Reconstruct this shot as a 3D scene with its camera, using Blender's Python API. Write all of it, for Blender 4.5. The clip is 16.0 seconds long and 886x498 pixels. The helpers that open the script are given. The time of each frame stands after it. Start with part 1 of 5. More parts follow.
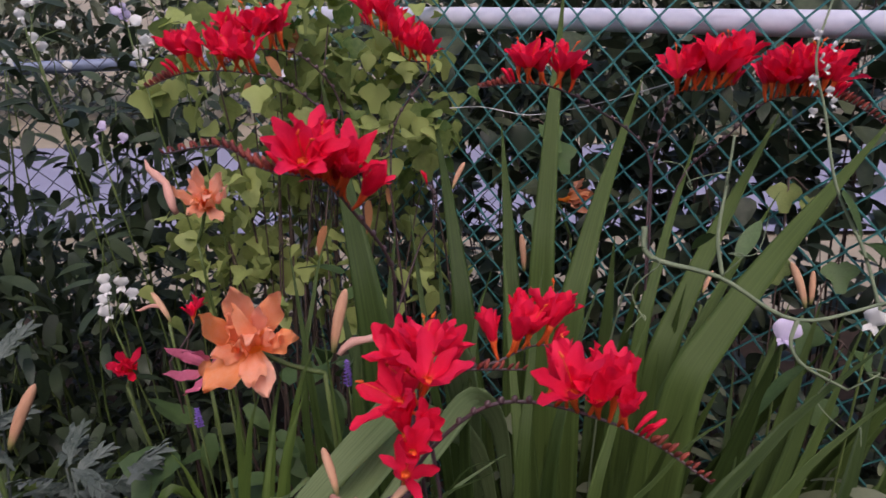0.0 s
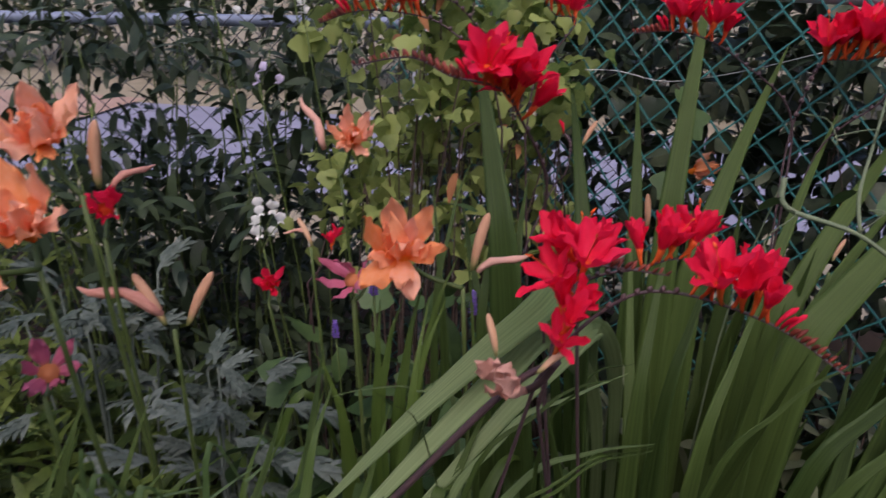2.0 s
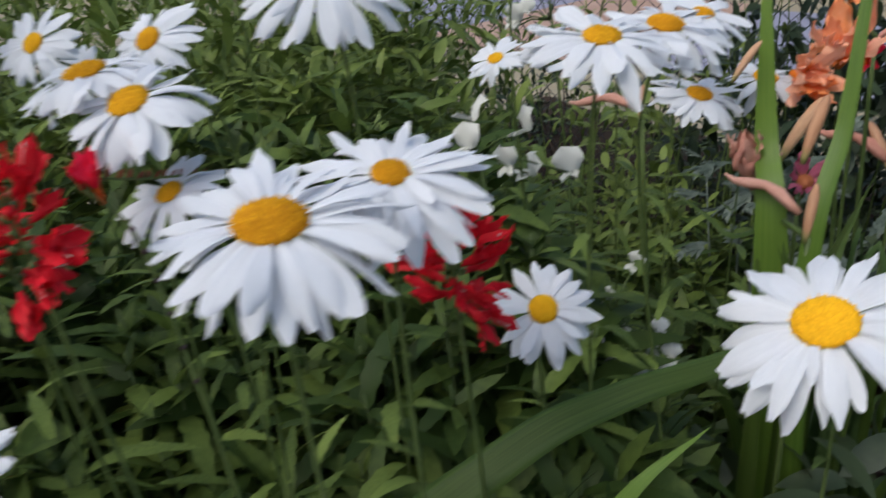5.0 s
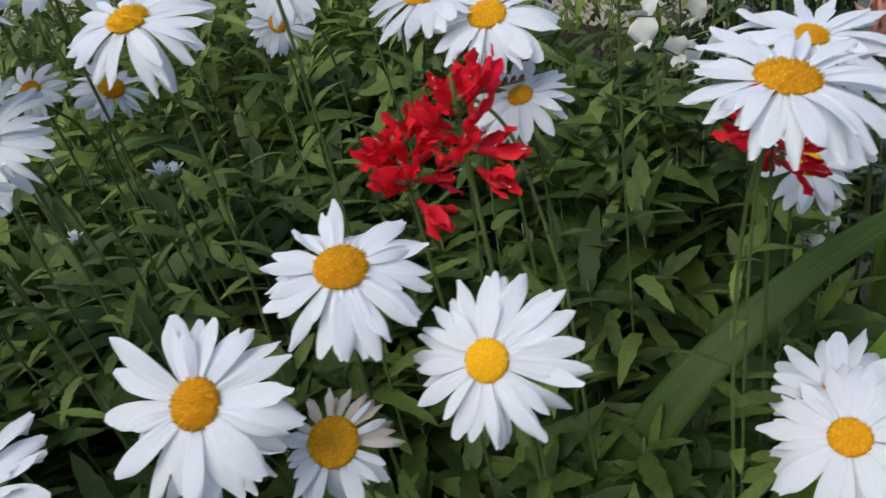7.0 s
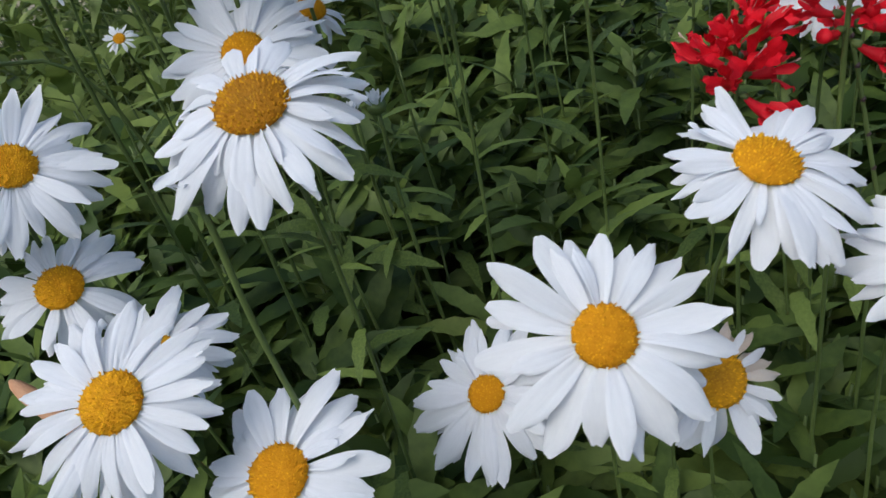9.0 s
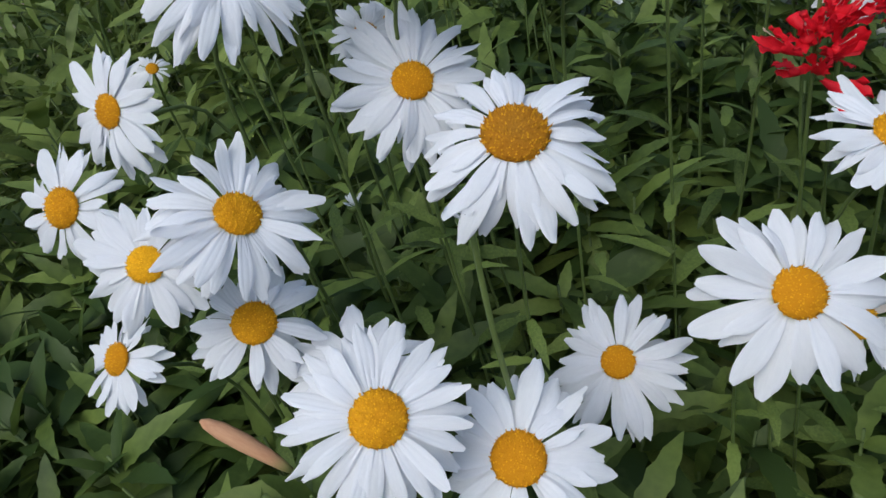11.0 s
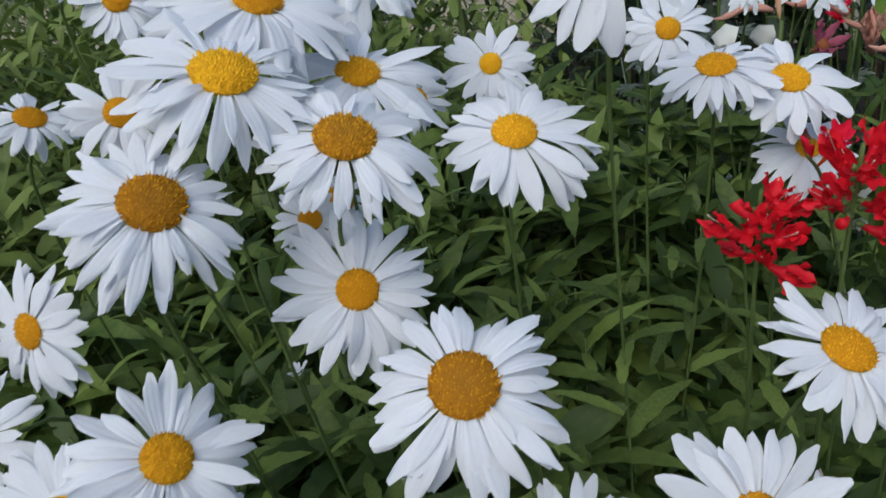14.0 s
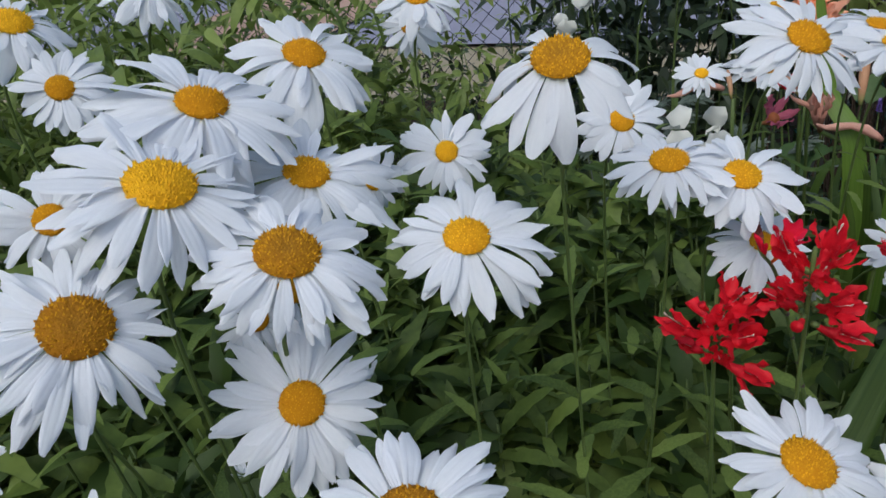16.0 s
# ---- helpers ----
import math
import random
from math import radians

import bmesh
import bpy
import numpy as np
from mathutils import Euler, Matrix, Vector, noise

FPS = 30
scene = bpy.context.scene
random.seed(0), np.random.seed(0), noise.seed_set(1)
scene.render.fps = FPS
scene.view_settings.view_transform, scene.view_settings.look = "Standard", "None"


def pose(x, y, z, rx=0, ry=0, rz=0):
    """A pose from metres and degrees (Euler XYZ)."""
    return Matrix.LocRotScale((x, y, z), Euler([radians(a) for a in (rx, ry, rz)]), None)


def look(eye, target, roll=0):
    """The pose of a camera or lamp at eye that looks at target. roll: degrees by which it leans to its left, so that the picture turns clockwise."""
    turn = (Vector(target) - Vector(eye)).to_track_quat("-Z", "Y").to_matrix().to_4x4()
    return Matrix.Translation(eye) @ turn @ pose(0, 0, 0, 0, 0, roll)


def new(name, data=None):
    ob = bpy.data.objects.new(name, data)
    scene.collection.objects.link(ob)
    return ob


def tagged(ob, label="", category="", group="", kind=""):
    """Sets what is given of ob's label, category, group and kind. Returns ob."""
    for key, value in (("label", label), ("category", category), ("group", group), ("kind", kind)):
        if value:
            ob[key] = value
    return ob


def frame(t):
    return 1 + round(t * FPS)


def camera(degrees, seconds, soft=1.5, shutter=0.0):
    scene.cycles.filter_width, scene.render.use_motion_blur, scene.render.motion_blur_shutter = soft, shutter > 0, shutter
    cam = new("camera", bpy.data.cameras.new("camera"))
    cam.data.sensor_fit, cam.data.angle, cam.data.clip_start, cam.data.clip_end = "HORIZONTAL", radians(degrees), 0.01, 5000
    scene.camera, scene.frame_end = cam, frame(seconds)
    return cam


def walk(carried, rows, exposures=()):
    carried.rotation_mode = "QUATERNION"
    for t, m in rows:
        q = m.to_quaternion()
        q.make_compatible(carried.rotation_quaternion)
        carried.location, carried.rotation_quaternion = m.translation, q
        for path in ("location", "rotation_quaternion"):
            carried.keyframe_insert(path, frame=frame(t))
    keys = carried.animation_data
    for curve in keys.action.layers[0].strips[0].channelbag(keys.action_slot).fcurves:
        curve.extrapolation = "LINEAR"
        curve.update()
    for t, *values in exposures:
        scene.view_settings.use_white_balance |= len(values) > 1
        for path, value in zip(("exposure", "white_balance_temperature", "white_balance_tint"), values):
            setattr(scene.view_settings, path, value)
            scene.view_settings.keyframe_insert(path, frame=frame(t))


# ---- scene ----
cam = camera(64.4, 16.0, 1.5, 0.5)
PATH = [
    (0, (0.0344, 0.0708, 1.2243), (0.0067, 1.0056, 0.8701), -0.79),
    (0.5, (0.0177, 0.0657, 1.2171), (-0.0346, 0.9988, 0.8611), -0.36),
    (1, (0.0068, 0.0557, 1.2111), (-0.0773, 0.9850, 0.8517), 0.18),
    (1.5, (0.0068, 0.0377, 1.2027), (-0.1140, 0.9610, 0.8380), 0.73),
    (2, (-0.0017, -0.0039, 1.1904), (-0.1637, 0.9090, 0.8157), 1.47),
    (2.5, (-0.0107, -0.0290, 1.1854), (-0.2413, 0.8639, 0.7988), 1.03),
    (3, (-0.0312, -0.0602, 1.1815), (-0.3442, 0.8030, 0.7852), -0.01),
    (3.5, (-0.0563, -0.0952, 1.1829), (-0.4525, 0.7296, 0.7796), -0.94),
    (4, (-0.0761, -0.1441, 1.1848), (-0.6096, 0.5919, 0.7680), -2.47),
    (4.5, (-0.0621, -0.1963, 1.1840), (-0.7560, 0.3786, 0.7503), -4.41),
    (5, (-0.0544, -0.2679, 1.1720), (-0.8049, 0.2144, 0.7201), -5.85),
    (5.2, (-0.0578, -0.2932, 1.1757), (-0.8099, 0.1723, 0.7092), -6.98),
    (7.3, (-0.1498, -0.4726, 1.1982), (-0.8290, 0.0216, 0.6556), -12.80),
    (7.5, (-0.1553, -0.4801, 1.1849), (-0.8398, 0.0083, 0.6436), -13.35),
    (8, (-0.1872, -0.4965, 1.1774), (-0.8757, -0.0164, 0.6339), -14.51),
    (8.5, (-0.2367, -0.5373, 1.1843), (-0.9229, -0.0640, 0.6319), -15.67),
    (9, (-0.2742, -0.5579, 1.1793), (-0.9304, -0.0624, 0.6101), -15.18),
    (9.5, (-0.2926, -0.5798, 1.1854), (-0.9143, -0.0688, 0.5918), -16.06),
    (9.7, (-0.3090, -0.5993, 1.1945), (-0.9159, -0.0783, 0.5942), -16.53),
    (11.8, (-0.3632, -0.6492, 1.2428), (-0.8683, -0.0598, 0.6122), -15.44),
    (12, (-0.3667, -0.6443, 1.2454), (-0.8706, -0.0534, 0.6153), -15.24),
    (12.5, (-0.3732, -0.6327, 1.2542), (-0.8783, -0.0240, 0.6425), -14.43),
    (13, (-0.3693, -0.6236, 1.2612), (-0.8718, 0.0051, 0.6677), -13.97),
    (13.5, (-0.3704, -0.6127, 1.2674), (-0.8661, 0.0337, 0.6873), -13.58),
    (14, (-0.3709, -0.5987, 1.2750), (-0.8564, 0.0651, 0.7062), -13.17),
    (14.5, (-0.3692, -0.5906, 1.2767), (-0.8439, 0.0917, 0.7206), -12.62),
    (15, (-0.3717, -0.5814, 1.2832), (-0.8358, 0.1170, 0.7385), -11.80),
    (15.5, (-0.3744, -0.5779, 1.2868), (-0.8310, 0.1358, 0.7555), -11.22),
    (16, (-0.3733, -0.5749, 1.2883), (-0.8254, 0.1505, 0.7694), -10.78),
]
walk(cam, [(t, look(eye, target, roll)) for t, eye, target, roll in PATH],
     ((0, 0.56, 6250, 27), (3, 0.48, 6200, 18), (5, 0.48, 6200, 5), (8.3, 0.54, 6080, 4), (16, 0.28, 5950, 3)))

# ---- world and light ----
world = bpy.data.worlds.new("overcast_sky")
scene.world = world
world.use_nodes = True
wn = world.node_tree
sky = wn.nodes.new("ShaderNodeTexSky")
sky.sky_type, sky.sun_disc = "NISHITA", False
sky.sun_elevation, sky.sun_rotation = radians(55), radians(175)
sky.air_density, sky.dust_density, sky.ozone_density = 1.0, 4.0, 1.0
wn.links.new(sky.outputs[0], wn.nodes["Background"].inputs[0])
wn.nodes["Background"].inputs[1].default_value = 0.12
sun = new("sun", bpy.data.lights.new("sun", "SUN"))
sun.data.energy, sun.data.angle, sun.data.color = 0.85, radians(50), (1.0, 0.96, 0.92)
sun.matrix_basis = look((0, 0, 5), (-0.17, 2.0, 1.85))


# ---- materials ----
def mat(name, low, high, rough=0.5, scale=40.0, stretch=(1, 1, 1), through_light=0.0, bump=0.15, spread=0.5, gloss=0.35, fine=6.0, metal=0.0, throat=None, reach=(0.0, 0.5), lengthwise=False, rings=False):
    """Two tones mixed by grain, by object and by island, with fine relief and, for thin things, light that passes through."""
    m = bpy.data.materials.new(name)
    m.use_nodes = True
    t, n = m.node_tree, m.node_tree.nodes
    bsdf, out = n["Principled BSDF"], n["Material Output"]
    tex = n.new("ShaderNodeTexCoord")
    mp = n.new("ShaderNodeMapping")
    mp.inputs["Scale"].default_value = stretch
    t.links.new(tex.outputs["UV" if lengthwise else "Object"], mp.inputs[0])
    coarse, grain = n.new("ShaderNodeTexNoise"), n.new("ShaderNodeTexNoise")
    for node, s in ((coarse, scale), (grain, scale * fine)):
        node.inputs["Scale"].default_value, node.inputs["Detail"].default_value = s, 3
        t.links.new(mp.outputs[0], node.inputs["Vector"])
    info, geo = n.new("ShaderNodeObjectInfo"), n.new("ShaderNodeNewGeometry")

    def add(a, b, op="ADD", value=None):
        node = n.new("ShaderNodeMath")
        node.operation = op
        t.links.new(a, node.inputs[0])
        if value is None:
            t.links.new(b, node.inputs[1])
        else:
            node.inputs[1].default_value = value
        return node.outputs[0]

    chance = add(info.outputs["Random"], geo.outputs["Random Per Island"])
    chance = add(add(chance, None, "ADD", -1.0), None, "MULTIPLY", spread)
    tone = add(add(coarse.outputs[0], None, "MULTIPLY", 0.9), add(grain.outputs[0], None, "MULTIPLY", 0.5))
    tone = add(tone, None, "ADD", -0.2)
    tone = add(tone, chance)
    clamp = n.new("ShaderNodeClamp")
    t.links.new(tone, clamp.inputs[0])
    mix = n.new("ShaderNodeMix")
    mix.data_type = "RGBA"
    mix.inputs[6].default_value, mix.inputs[7].default_value = (*low, 1), (*high, 1)
    t.links.new(clamp.outputs[0], mix.inputs[0])
    colour = mix.outputs[2]
    if throat:
        axis, ramp, tint = n.new("ShaderNodeSeparateXYZ"), n.new("ShaderNodeMapRange"), n.new("ShaderNodeMix")
        ramp.interpolation_type, tint.data_type = "SMOOTHSTEP", "RGBA"
        ramp.inputs[1].default_value, ramp.inputs[2].default_value = reach
        t.links.new(tex.outputs["Object"], axis.inputs[0])
        if rings:
            flat, size = n.new("ShaderNodeCombineXYZ"), n.new("ShaderNodeVectorMath")
            size.operation = "LENGTH"
            t.links.new(axis.outputs[0], flat.inputs[0])
            t.links.new(axis.outputs[1], flat.inputs[1])
            t.links.new(flat.outputs[0], size.inputs[0])
            t.links.new(size.outputs["Value"], ramp.inputs[0])
        else:
            t.links.new(axis.outputs[0], ramp.inputs[0])
        t.links.new(ramp.outputs[0], tint.inputs[0])
        tint.inputs[6].default_value = (*throat, 1)
        t.links.new(colour, tint.inputs[7])
        colour = tint.outputs[2]
    t.links.new(colour, bsdf.inputs["Base Color"])
    bsdf.inputs["Roughness"].default_value = rough
    bsdf.inputs["Specular IOR Level"].default_value = gloss
    bsdf.inputs["Metallic"].default_value = metal
    if bump:
        b = n.new("ShaderNodeBump")
        b.inputs["Strength"].default_value, b.inputs["Distance"].default_value = bump, 0.001
        t.links.new(grain.outputs[0], b.inputs["Height"])
        t.links.new(b.outputs[0], bsdf.inputs["Normal"])
    if through_light:
        thin, both = n.new("ShaderNodeBsdfTranslucent"), n.new("ShaderNodeMixShader")
        both.inputs[0].default_value = through_light
        t.links.new(colour, thin.inputs[0])
        t.links.new(bsdf.outputs[0], both.inputs[1])
        t.links.new(thin.outputs[0], both.inputs[2])
        t.links.new(both.outputs[0], out.inputs[0])
    return m


WHITE = mat("daisy_petal", (0.78, 0.80, 0.85), (0.885, 0.90, 0.94), 0.6, 30, (0.15, 1.2, 1), 0.36, 0.12, 0.25, 0.15, 6, 0, (0.72, 0.75, 0.62), (0.0, 0.12))
FADED = mat("withered_petal", (0.55, 0.40, 0.27), (0.84, 0.80, 0.76), 0.7, 60, (1, 4, 4), 0.2, 0.3, 0.5, 0.2)
YELLOW = mat("daisy_disc", (0.56, 0.245, 0.006), (0.97, 0.56, 0.016), 0.75, 5, (1, 1, 1), 0.0, 0.5, 0.8, 0.15, 6)
OCHRE = mat("old_daisy_disc", (0.36, 0.15, 0.007), (0.88, 0.47, 0.014), 0.8, 5, (1, 1, 1), 0.0, 0.5, 0.9, 0.15, 6, 0, (0.30, 0.15, 0.018), (-0.7, 0.95), rings=True)
RED = mat("crocosmia_red", (0.78, 0.007, 0.038), (0.97, 0.032, 0.105), 0.55, 6, (1, 5, 5), 0.40, 0.2, 0.8, 0.2, 6, 0, (0.75, 0.12, 0.02), (0.0, 0.18))
TUBE = mat("crocosmia_throat", (0.68, 0.04, 0.014), (0.88, 0.18, 0.025), 0.5, 60, (1, 3, 3), 0.2, 0.1, 0.5, 0.3)
MAROON = mat("crocosmia_bud", (0.07, 0.012, 0.012), (0.26, 0.050, 0.030), 0.55, 3, (1, 1, 1), 0.0, 0.2, 0.9, 0.3)
STEMRED = mat("crocosmia_stem", (0.045, 0.028, 0.034), (0.105, 0.062, 0.062), 0.5, 50, (1, 1, 1), 0.0, 0.1, 0.3, 0.4)
ORANGE = mat("lily_orange", (0.96, 0.32, 0.09), (0.98, 0.54, 0.38), 0.6, 1.4, (1, 3, 3), 0.32, 0.3, 1.0, 0.15, 9, 0, (0.92, 0.24, 0.02), (0.0, 0.4))
PEACH = mat("lily_bud", (0.46, 0.21, 0.11), (0.70, 0.43, 0.26), 0.55, 2, (0.6, 9, 9), 0.1, 0.3, 0.5, 0.3, 5, 0, (0.24, 0.24, 0.08), (0.02, 0.3))
SALMON = mat("spent_lily", (0.52, 0.21, 0.15), (0.80, 0.46, 0.36), 0.65, 3, (1, 8, 8), 0.15, 0.5, 0.7, 0.25)
PINK = mat("lily_pink", (0.46, 0.08, 0.15), (0.66, 0.20, 0.29), 0.55, 2.5, (1, 5, 5), 0.22, 0.2, 0.4, 0.25, 8, 0, (0.60, 0.22, 0.08), (0.0, 0.25))
LILAC = mat("pea_lilac", (0.50, 0.40, 0.62), (0.76, 0.70, 0.82), 0.6, 60, (1, 1, 1), 0.25, 0.1, 0.6, 0.2)
CREAM = mat("pea_white", (0.62, 0.62, 0.56), (0.80, 0.80, 0.76), 0.6, 60, (1, 1, 1), 0.2, 0.1, 0.5, 0.2)
PURPLE = mat("purple_flower", (0.14, 0.07, 0.34), (0.34, 0.20, 0.62), 0.6, 90, (1, 1, 1), 0.1, 0.2, 0.6, 0.2)
PEASTEM = mat("pea_stem", (0.11, 0.155, 0.08), (0.24, 0.29, 0.17), 0.55, 60, (1, 1, 1), 0.1, 0.2, 0.4, 0.3)
PLASTER = mat("shade_wall_plaster", (0.30, 0.29, 0.28), (0.40, 0.39, 0.37), 0.9, 1.2, (1, 1, 1), 0.0, 0.4, 0.0, 0.2, 40)
SWORD = mat("sword_leaf", (0.011, 0.030, 0.006), (0.082, 0.128, 0.030), 0.5, 9, (40, 0.4, 1), 0.16, 0.6, 0.5, 0.18, 2.5, lengthwise=True)
PALE = mat("pale_pleated_leaf", (0.04, 0.085, 0.022), (0.25, 0.33, 0.14), 0.5, 9, (30, 0.4, 1), 0.25, 0.5, 0.4, 0.25, 2.5, lengthwise=True)
MEADOW = mat("weed_leaf", (0.062, 0.102, 0.019), (0.225, 0.29, 0.070), 0.5, 25, (1, 1, 1), 0.28, 0.2, 0.8, 0.3)
FROND = mat("low_broad_leaf", (0.03, 0.065, 0.018), (0.10, 0.165, 0.055), 0.5, 20, (1, 1, 1), 0.22, 0.25, 0.6, 0.3)
FRESH = mat("fresh_strap_leaf", (0.07, 0.145, 0.016), (0.19, 0.30, 0.045), 0.42, 9, (30, 0.4, 1), 0.3, 0.4, 0.4, 0.4, 2.5, lengthwise=True)
STRAP = mat("strap_leaf", (0.034, 0.068, 0.011), (0.105, 0.165, 0.030), 0.5, 9, (30, 0.4, 1), 0.25, 0.4, 0.6, 0.3, 2.5, lengthwise=True)
LANCE = mat("daisy_leaf", (0.044, 0.076, 0.015), (0.210, 0.282, 0.060), 0.5, 25, (1, 1, 1), 0.26, 0.3, 0.8, 0.25)
GREENSTEM = mat("green_stem", (0.052, 0.084, 0.021), (0.140, 0.190, 0.055), 0.5, 30, (1, 1, 1), 0.0, 0.15, 0.5, 0.3)
VINE = mat("vine_leaf", (0.065, 0.122, 0.025), (0.36, 0.425, 0.13), 0.5, 26, (1, 1, 1), 0.4, 0.3, 1.0, 0.3)
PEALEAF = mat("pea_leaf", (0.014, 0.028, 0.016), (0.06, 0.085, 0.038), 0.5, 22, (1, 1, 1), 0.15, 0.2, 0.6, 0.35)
SHRUB = mat("shrub_leaf", (0.028, 0.046, 0.024), (0.150, 0.170, 0.090), 0.45, 22, (1, 1, 1), 0.1, 0.2, 0.9, 0.4)
SILVER = mat("silver_leaf", (0.050, 0.072, 0.056), (0.165, 0.195, 0.165), 0.75, 40, (1, 1, 1), 0.1, 0.3, 0.6, 0.2)
TWIG = mat("twig", (0.05, 0.035, 0.028), (0.14, 0.10, 0.08), 0.8, 60, (1, 1, 1), 0.0, 0.4, 0.5, 0.2)
SOIL = mat("soil", (0.014, 0.010, 0.008), (0.055, 0.038, 0.026), 0.95, 9, (1, 1, 1), 0.0, 0.9, 0.0, 0.1, 12)
ASPHALT = mat("asphalt", (0.20, 0.20, 0.27), (0.30, 0.30, 0.38), 0.85, 2.5, (1, 1, 1), 0.0, 0.5, 0.0, 0.2, 60)
GRAVEL = mat("pink_gravel", (0.30, 0.19, 0.15), (0.46, 0.33, 0.27), 0.95, 3, (1, 1, 1), 0.0, 0.7, 0.0, 0.1, 50)
VERGE = mat("dry_verge", (0.22, 0.19, 0.13), (0.38, 0.33, 0.24), 0.95, 4, (1, 1, 1), 0.0, 0.7, 0.0, 0.1, 40)
RAIL = mat("galvanised_rail", (0.56, 0.56, 0.62), (0.78, 0.78, 0.84), 0.5, 14, (1, 1, 1), 0.0, 0.25, 0.0, 0.4, 8, 0.1)
OLDRAIL = mat("weathered_rail", (0.16, 0.20, 0.28), (0.27, 0.31, 0.40), 0.6, 14, (1, 1, 1), 0.0, 0.25, 0.0, 0.4, 8, 0.25)
GREENWIRE = mat("green_wire_coating", (0.028, 0.145, 0.138), (0.068, 0.265, 0.245), 0.4, 60, (1, 1, 1), 0.0, 0.15, 0.3, 0.5)
GREYWIRE = mat("grey_wire", (0.030, 0.034, 0.045), (0.085, 0.090, 0.110), 0.55, 60, (1, 1, 1), 0.0, 0.2, 0.3, 0.4, 6, 0.4)
TIEWIRE = mat("tie_wire", (0.42, 0.42, 0.40), (0.62, 0.62, 0.58), 0.5, 60, (1, 1, 1), 0.0, 0.1, 0.0, 0.5, 6, 0.6)
TRUMPET = mat("trumpet_red", (0.60, 0.004, 0.014), (0.88, 0.014, 0.036), 0.5, 6, (1, 5, 5), 0.3, 0.2, 0.7, 0.3)
POLLEN = mat("pale_stamen", (0.45, 0.22, 0.20), (0.75, 0.60, 0.52), 0.6, 60, (1, 1, 1), 0.1, 0.1, 0.5, 0.2)
RUST = mat("dead_leaf", (0.20, 0.07, 0.025), (0.42, 0.19, 0.08), 0.7, 40, (1, 1, 1), 0.15, 0.3, 0.6, 0.2)

rng = random.Random(11)
UP = Vector((0, 0, 1))


# ---- mesh helpers ----
def mesh(name, verts, faces, material, smooth=True):
    me = bpy.data.meshes.new(name)
    me.from_pydata([tuple(v) for v in verts], [], faces)
    if material:
        for m in material if isinstance(material, (list, tuple)) else (material,):
            me.materials.append(m)
    if smooth:
        me.shade_smooth()
    return me


def part(name, data, parent, m=None, label=""):
    ob = new(name, data)
    ob.parent = parent
    if m is not None:
        ob.matrix_basis = m
    if label:
        ob["label"] = label
    return ob


def spline(points, steps):
    """A smooth line through the points."""
    p = [Vector(q) for q in points]
    p = [p[0] * 2 - p[1], *p, p[-1] * 2 - p[-2]]
    out = []
    for i in range(1, len(p) - 2):
        for k in range(steps):
            t = k / steps
            a, b, c, d = p[i - 1], p[i], p[i + 1], p[i + 2]
            out.append(0.5 * (2 * b + (c - a) * t + (2 * a - 5 * b + 4 * c - d) * t * t + (3 * b - a - 3 * c + d) * t**3))
    return out + [p[-2]]


def tube(line, radii, sides=6):
    """Verts and faces of a round stem along the line, closed at its ends."""
    verts, faces, n = [], [], len(line)
    side = None
    for i, p in enumerate(line):
        way = (line[min(i + 1, n - 1)] - line[max(i - 1, 0)]).normalized()
        ref = side if side else (Vector((1, 0, 0)) if abs(way.x) < 0.9 else Vector((0, 1, 0)))
        side = (ref - way * ref.dot(way)).normalized()
        other = way.cross(side)
        r = radii[i] if hasattr(radii, "__len__") else radii
        for k in range(sides):
            a = math.tau * k / sides
            verts.append(p + side * (r * math.cos(a)) + other * (r * math.sin(a)))
    for i in range(n - 1):
        for k in range(sides):
            k2 = (k + 1) % sides
            faces.append((i * sides + k, i * sides + k2, (i + 1) * sides + k2, (i + 1) * sides + k))
    faces.append(tuple(range(sides))[::-1])
    faces.append(tuple((n - 1) * sides + k for k in range(sides)))
    return verts, faces


def join(*pieces):
    verts, faces = [], []
    for v, f in pieces:
        base = len(verts)
        verts += list(v)
        faces += [tuple(i + base for i in face) for face in f]
    return verts, faces


def blade(line, width, face, pleats=2, depth=0.12, twist=0.0, narrow=0.0):
    """A long leaf along the line: pleated across, widest in its middle, ending in a point. face: the way it faces."""
    verts, faces, n = [], [], len(line)
    across = 2 * pleats + 1
    run = [0.0]
    for p, q in zip(line, line[1:]):
        run.append(run[-1] + (q - p).length)
    for i, p in enumerate(line):
        t = run[i] / run[-1]
        way = (line[min(i + 1, n - 1)] - line[max(i - 1, 0)]).normalized()
        side = way.cross(face).normalized()
        side = Matrix.Rotation(twist * t, 3, way) @ side
        out = side.cross(way)
        w = width * (0.35 + 0.65 * min(1, max(0, t - narrow) * 2.2 / (1 - narrow))) * (1 - max(0, (t - 0.5) / 0.5) ** 1.45) + 0.0006
        for k in range(across):
            u = 2 * k / (across - 1) - 1
            fold = (depth if k % 2 else -depth) * w * 0.5 - 0.10 * w * (1 - abs(u))
            verts.append(p + side * (u * w / 2) + out * fold)
    for i in range(n - 1):
        for k in range(across - 1):
            a = i * across + k
            faces.append((a, a + 1, a + across + 1, a + across))
    return verts, faces


def grain(me, across, width):
    """Gives a long leaf's mesh coordinates in metres, across and along, for the streaks in its surface."""
    layer = me.uv_layers.new(name="along_leaf")
    for loop in me.loops:
        i, k = divmod(loop.vertex_index, across)
        layer.data[loop.index].uv = (k / (across - 1) * width + me.vertices[0].co.x * 7, i * 0.03)
    return me


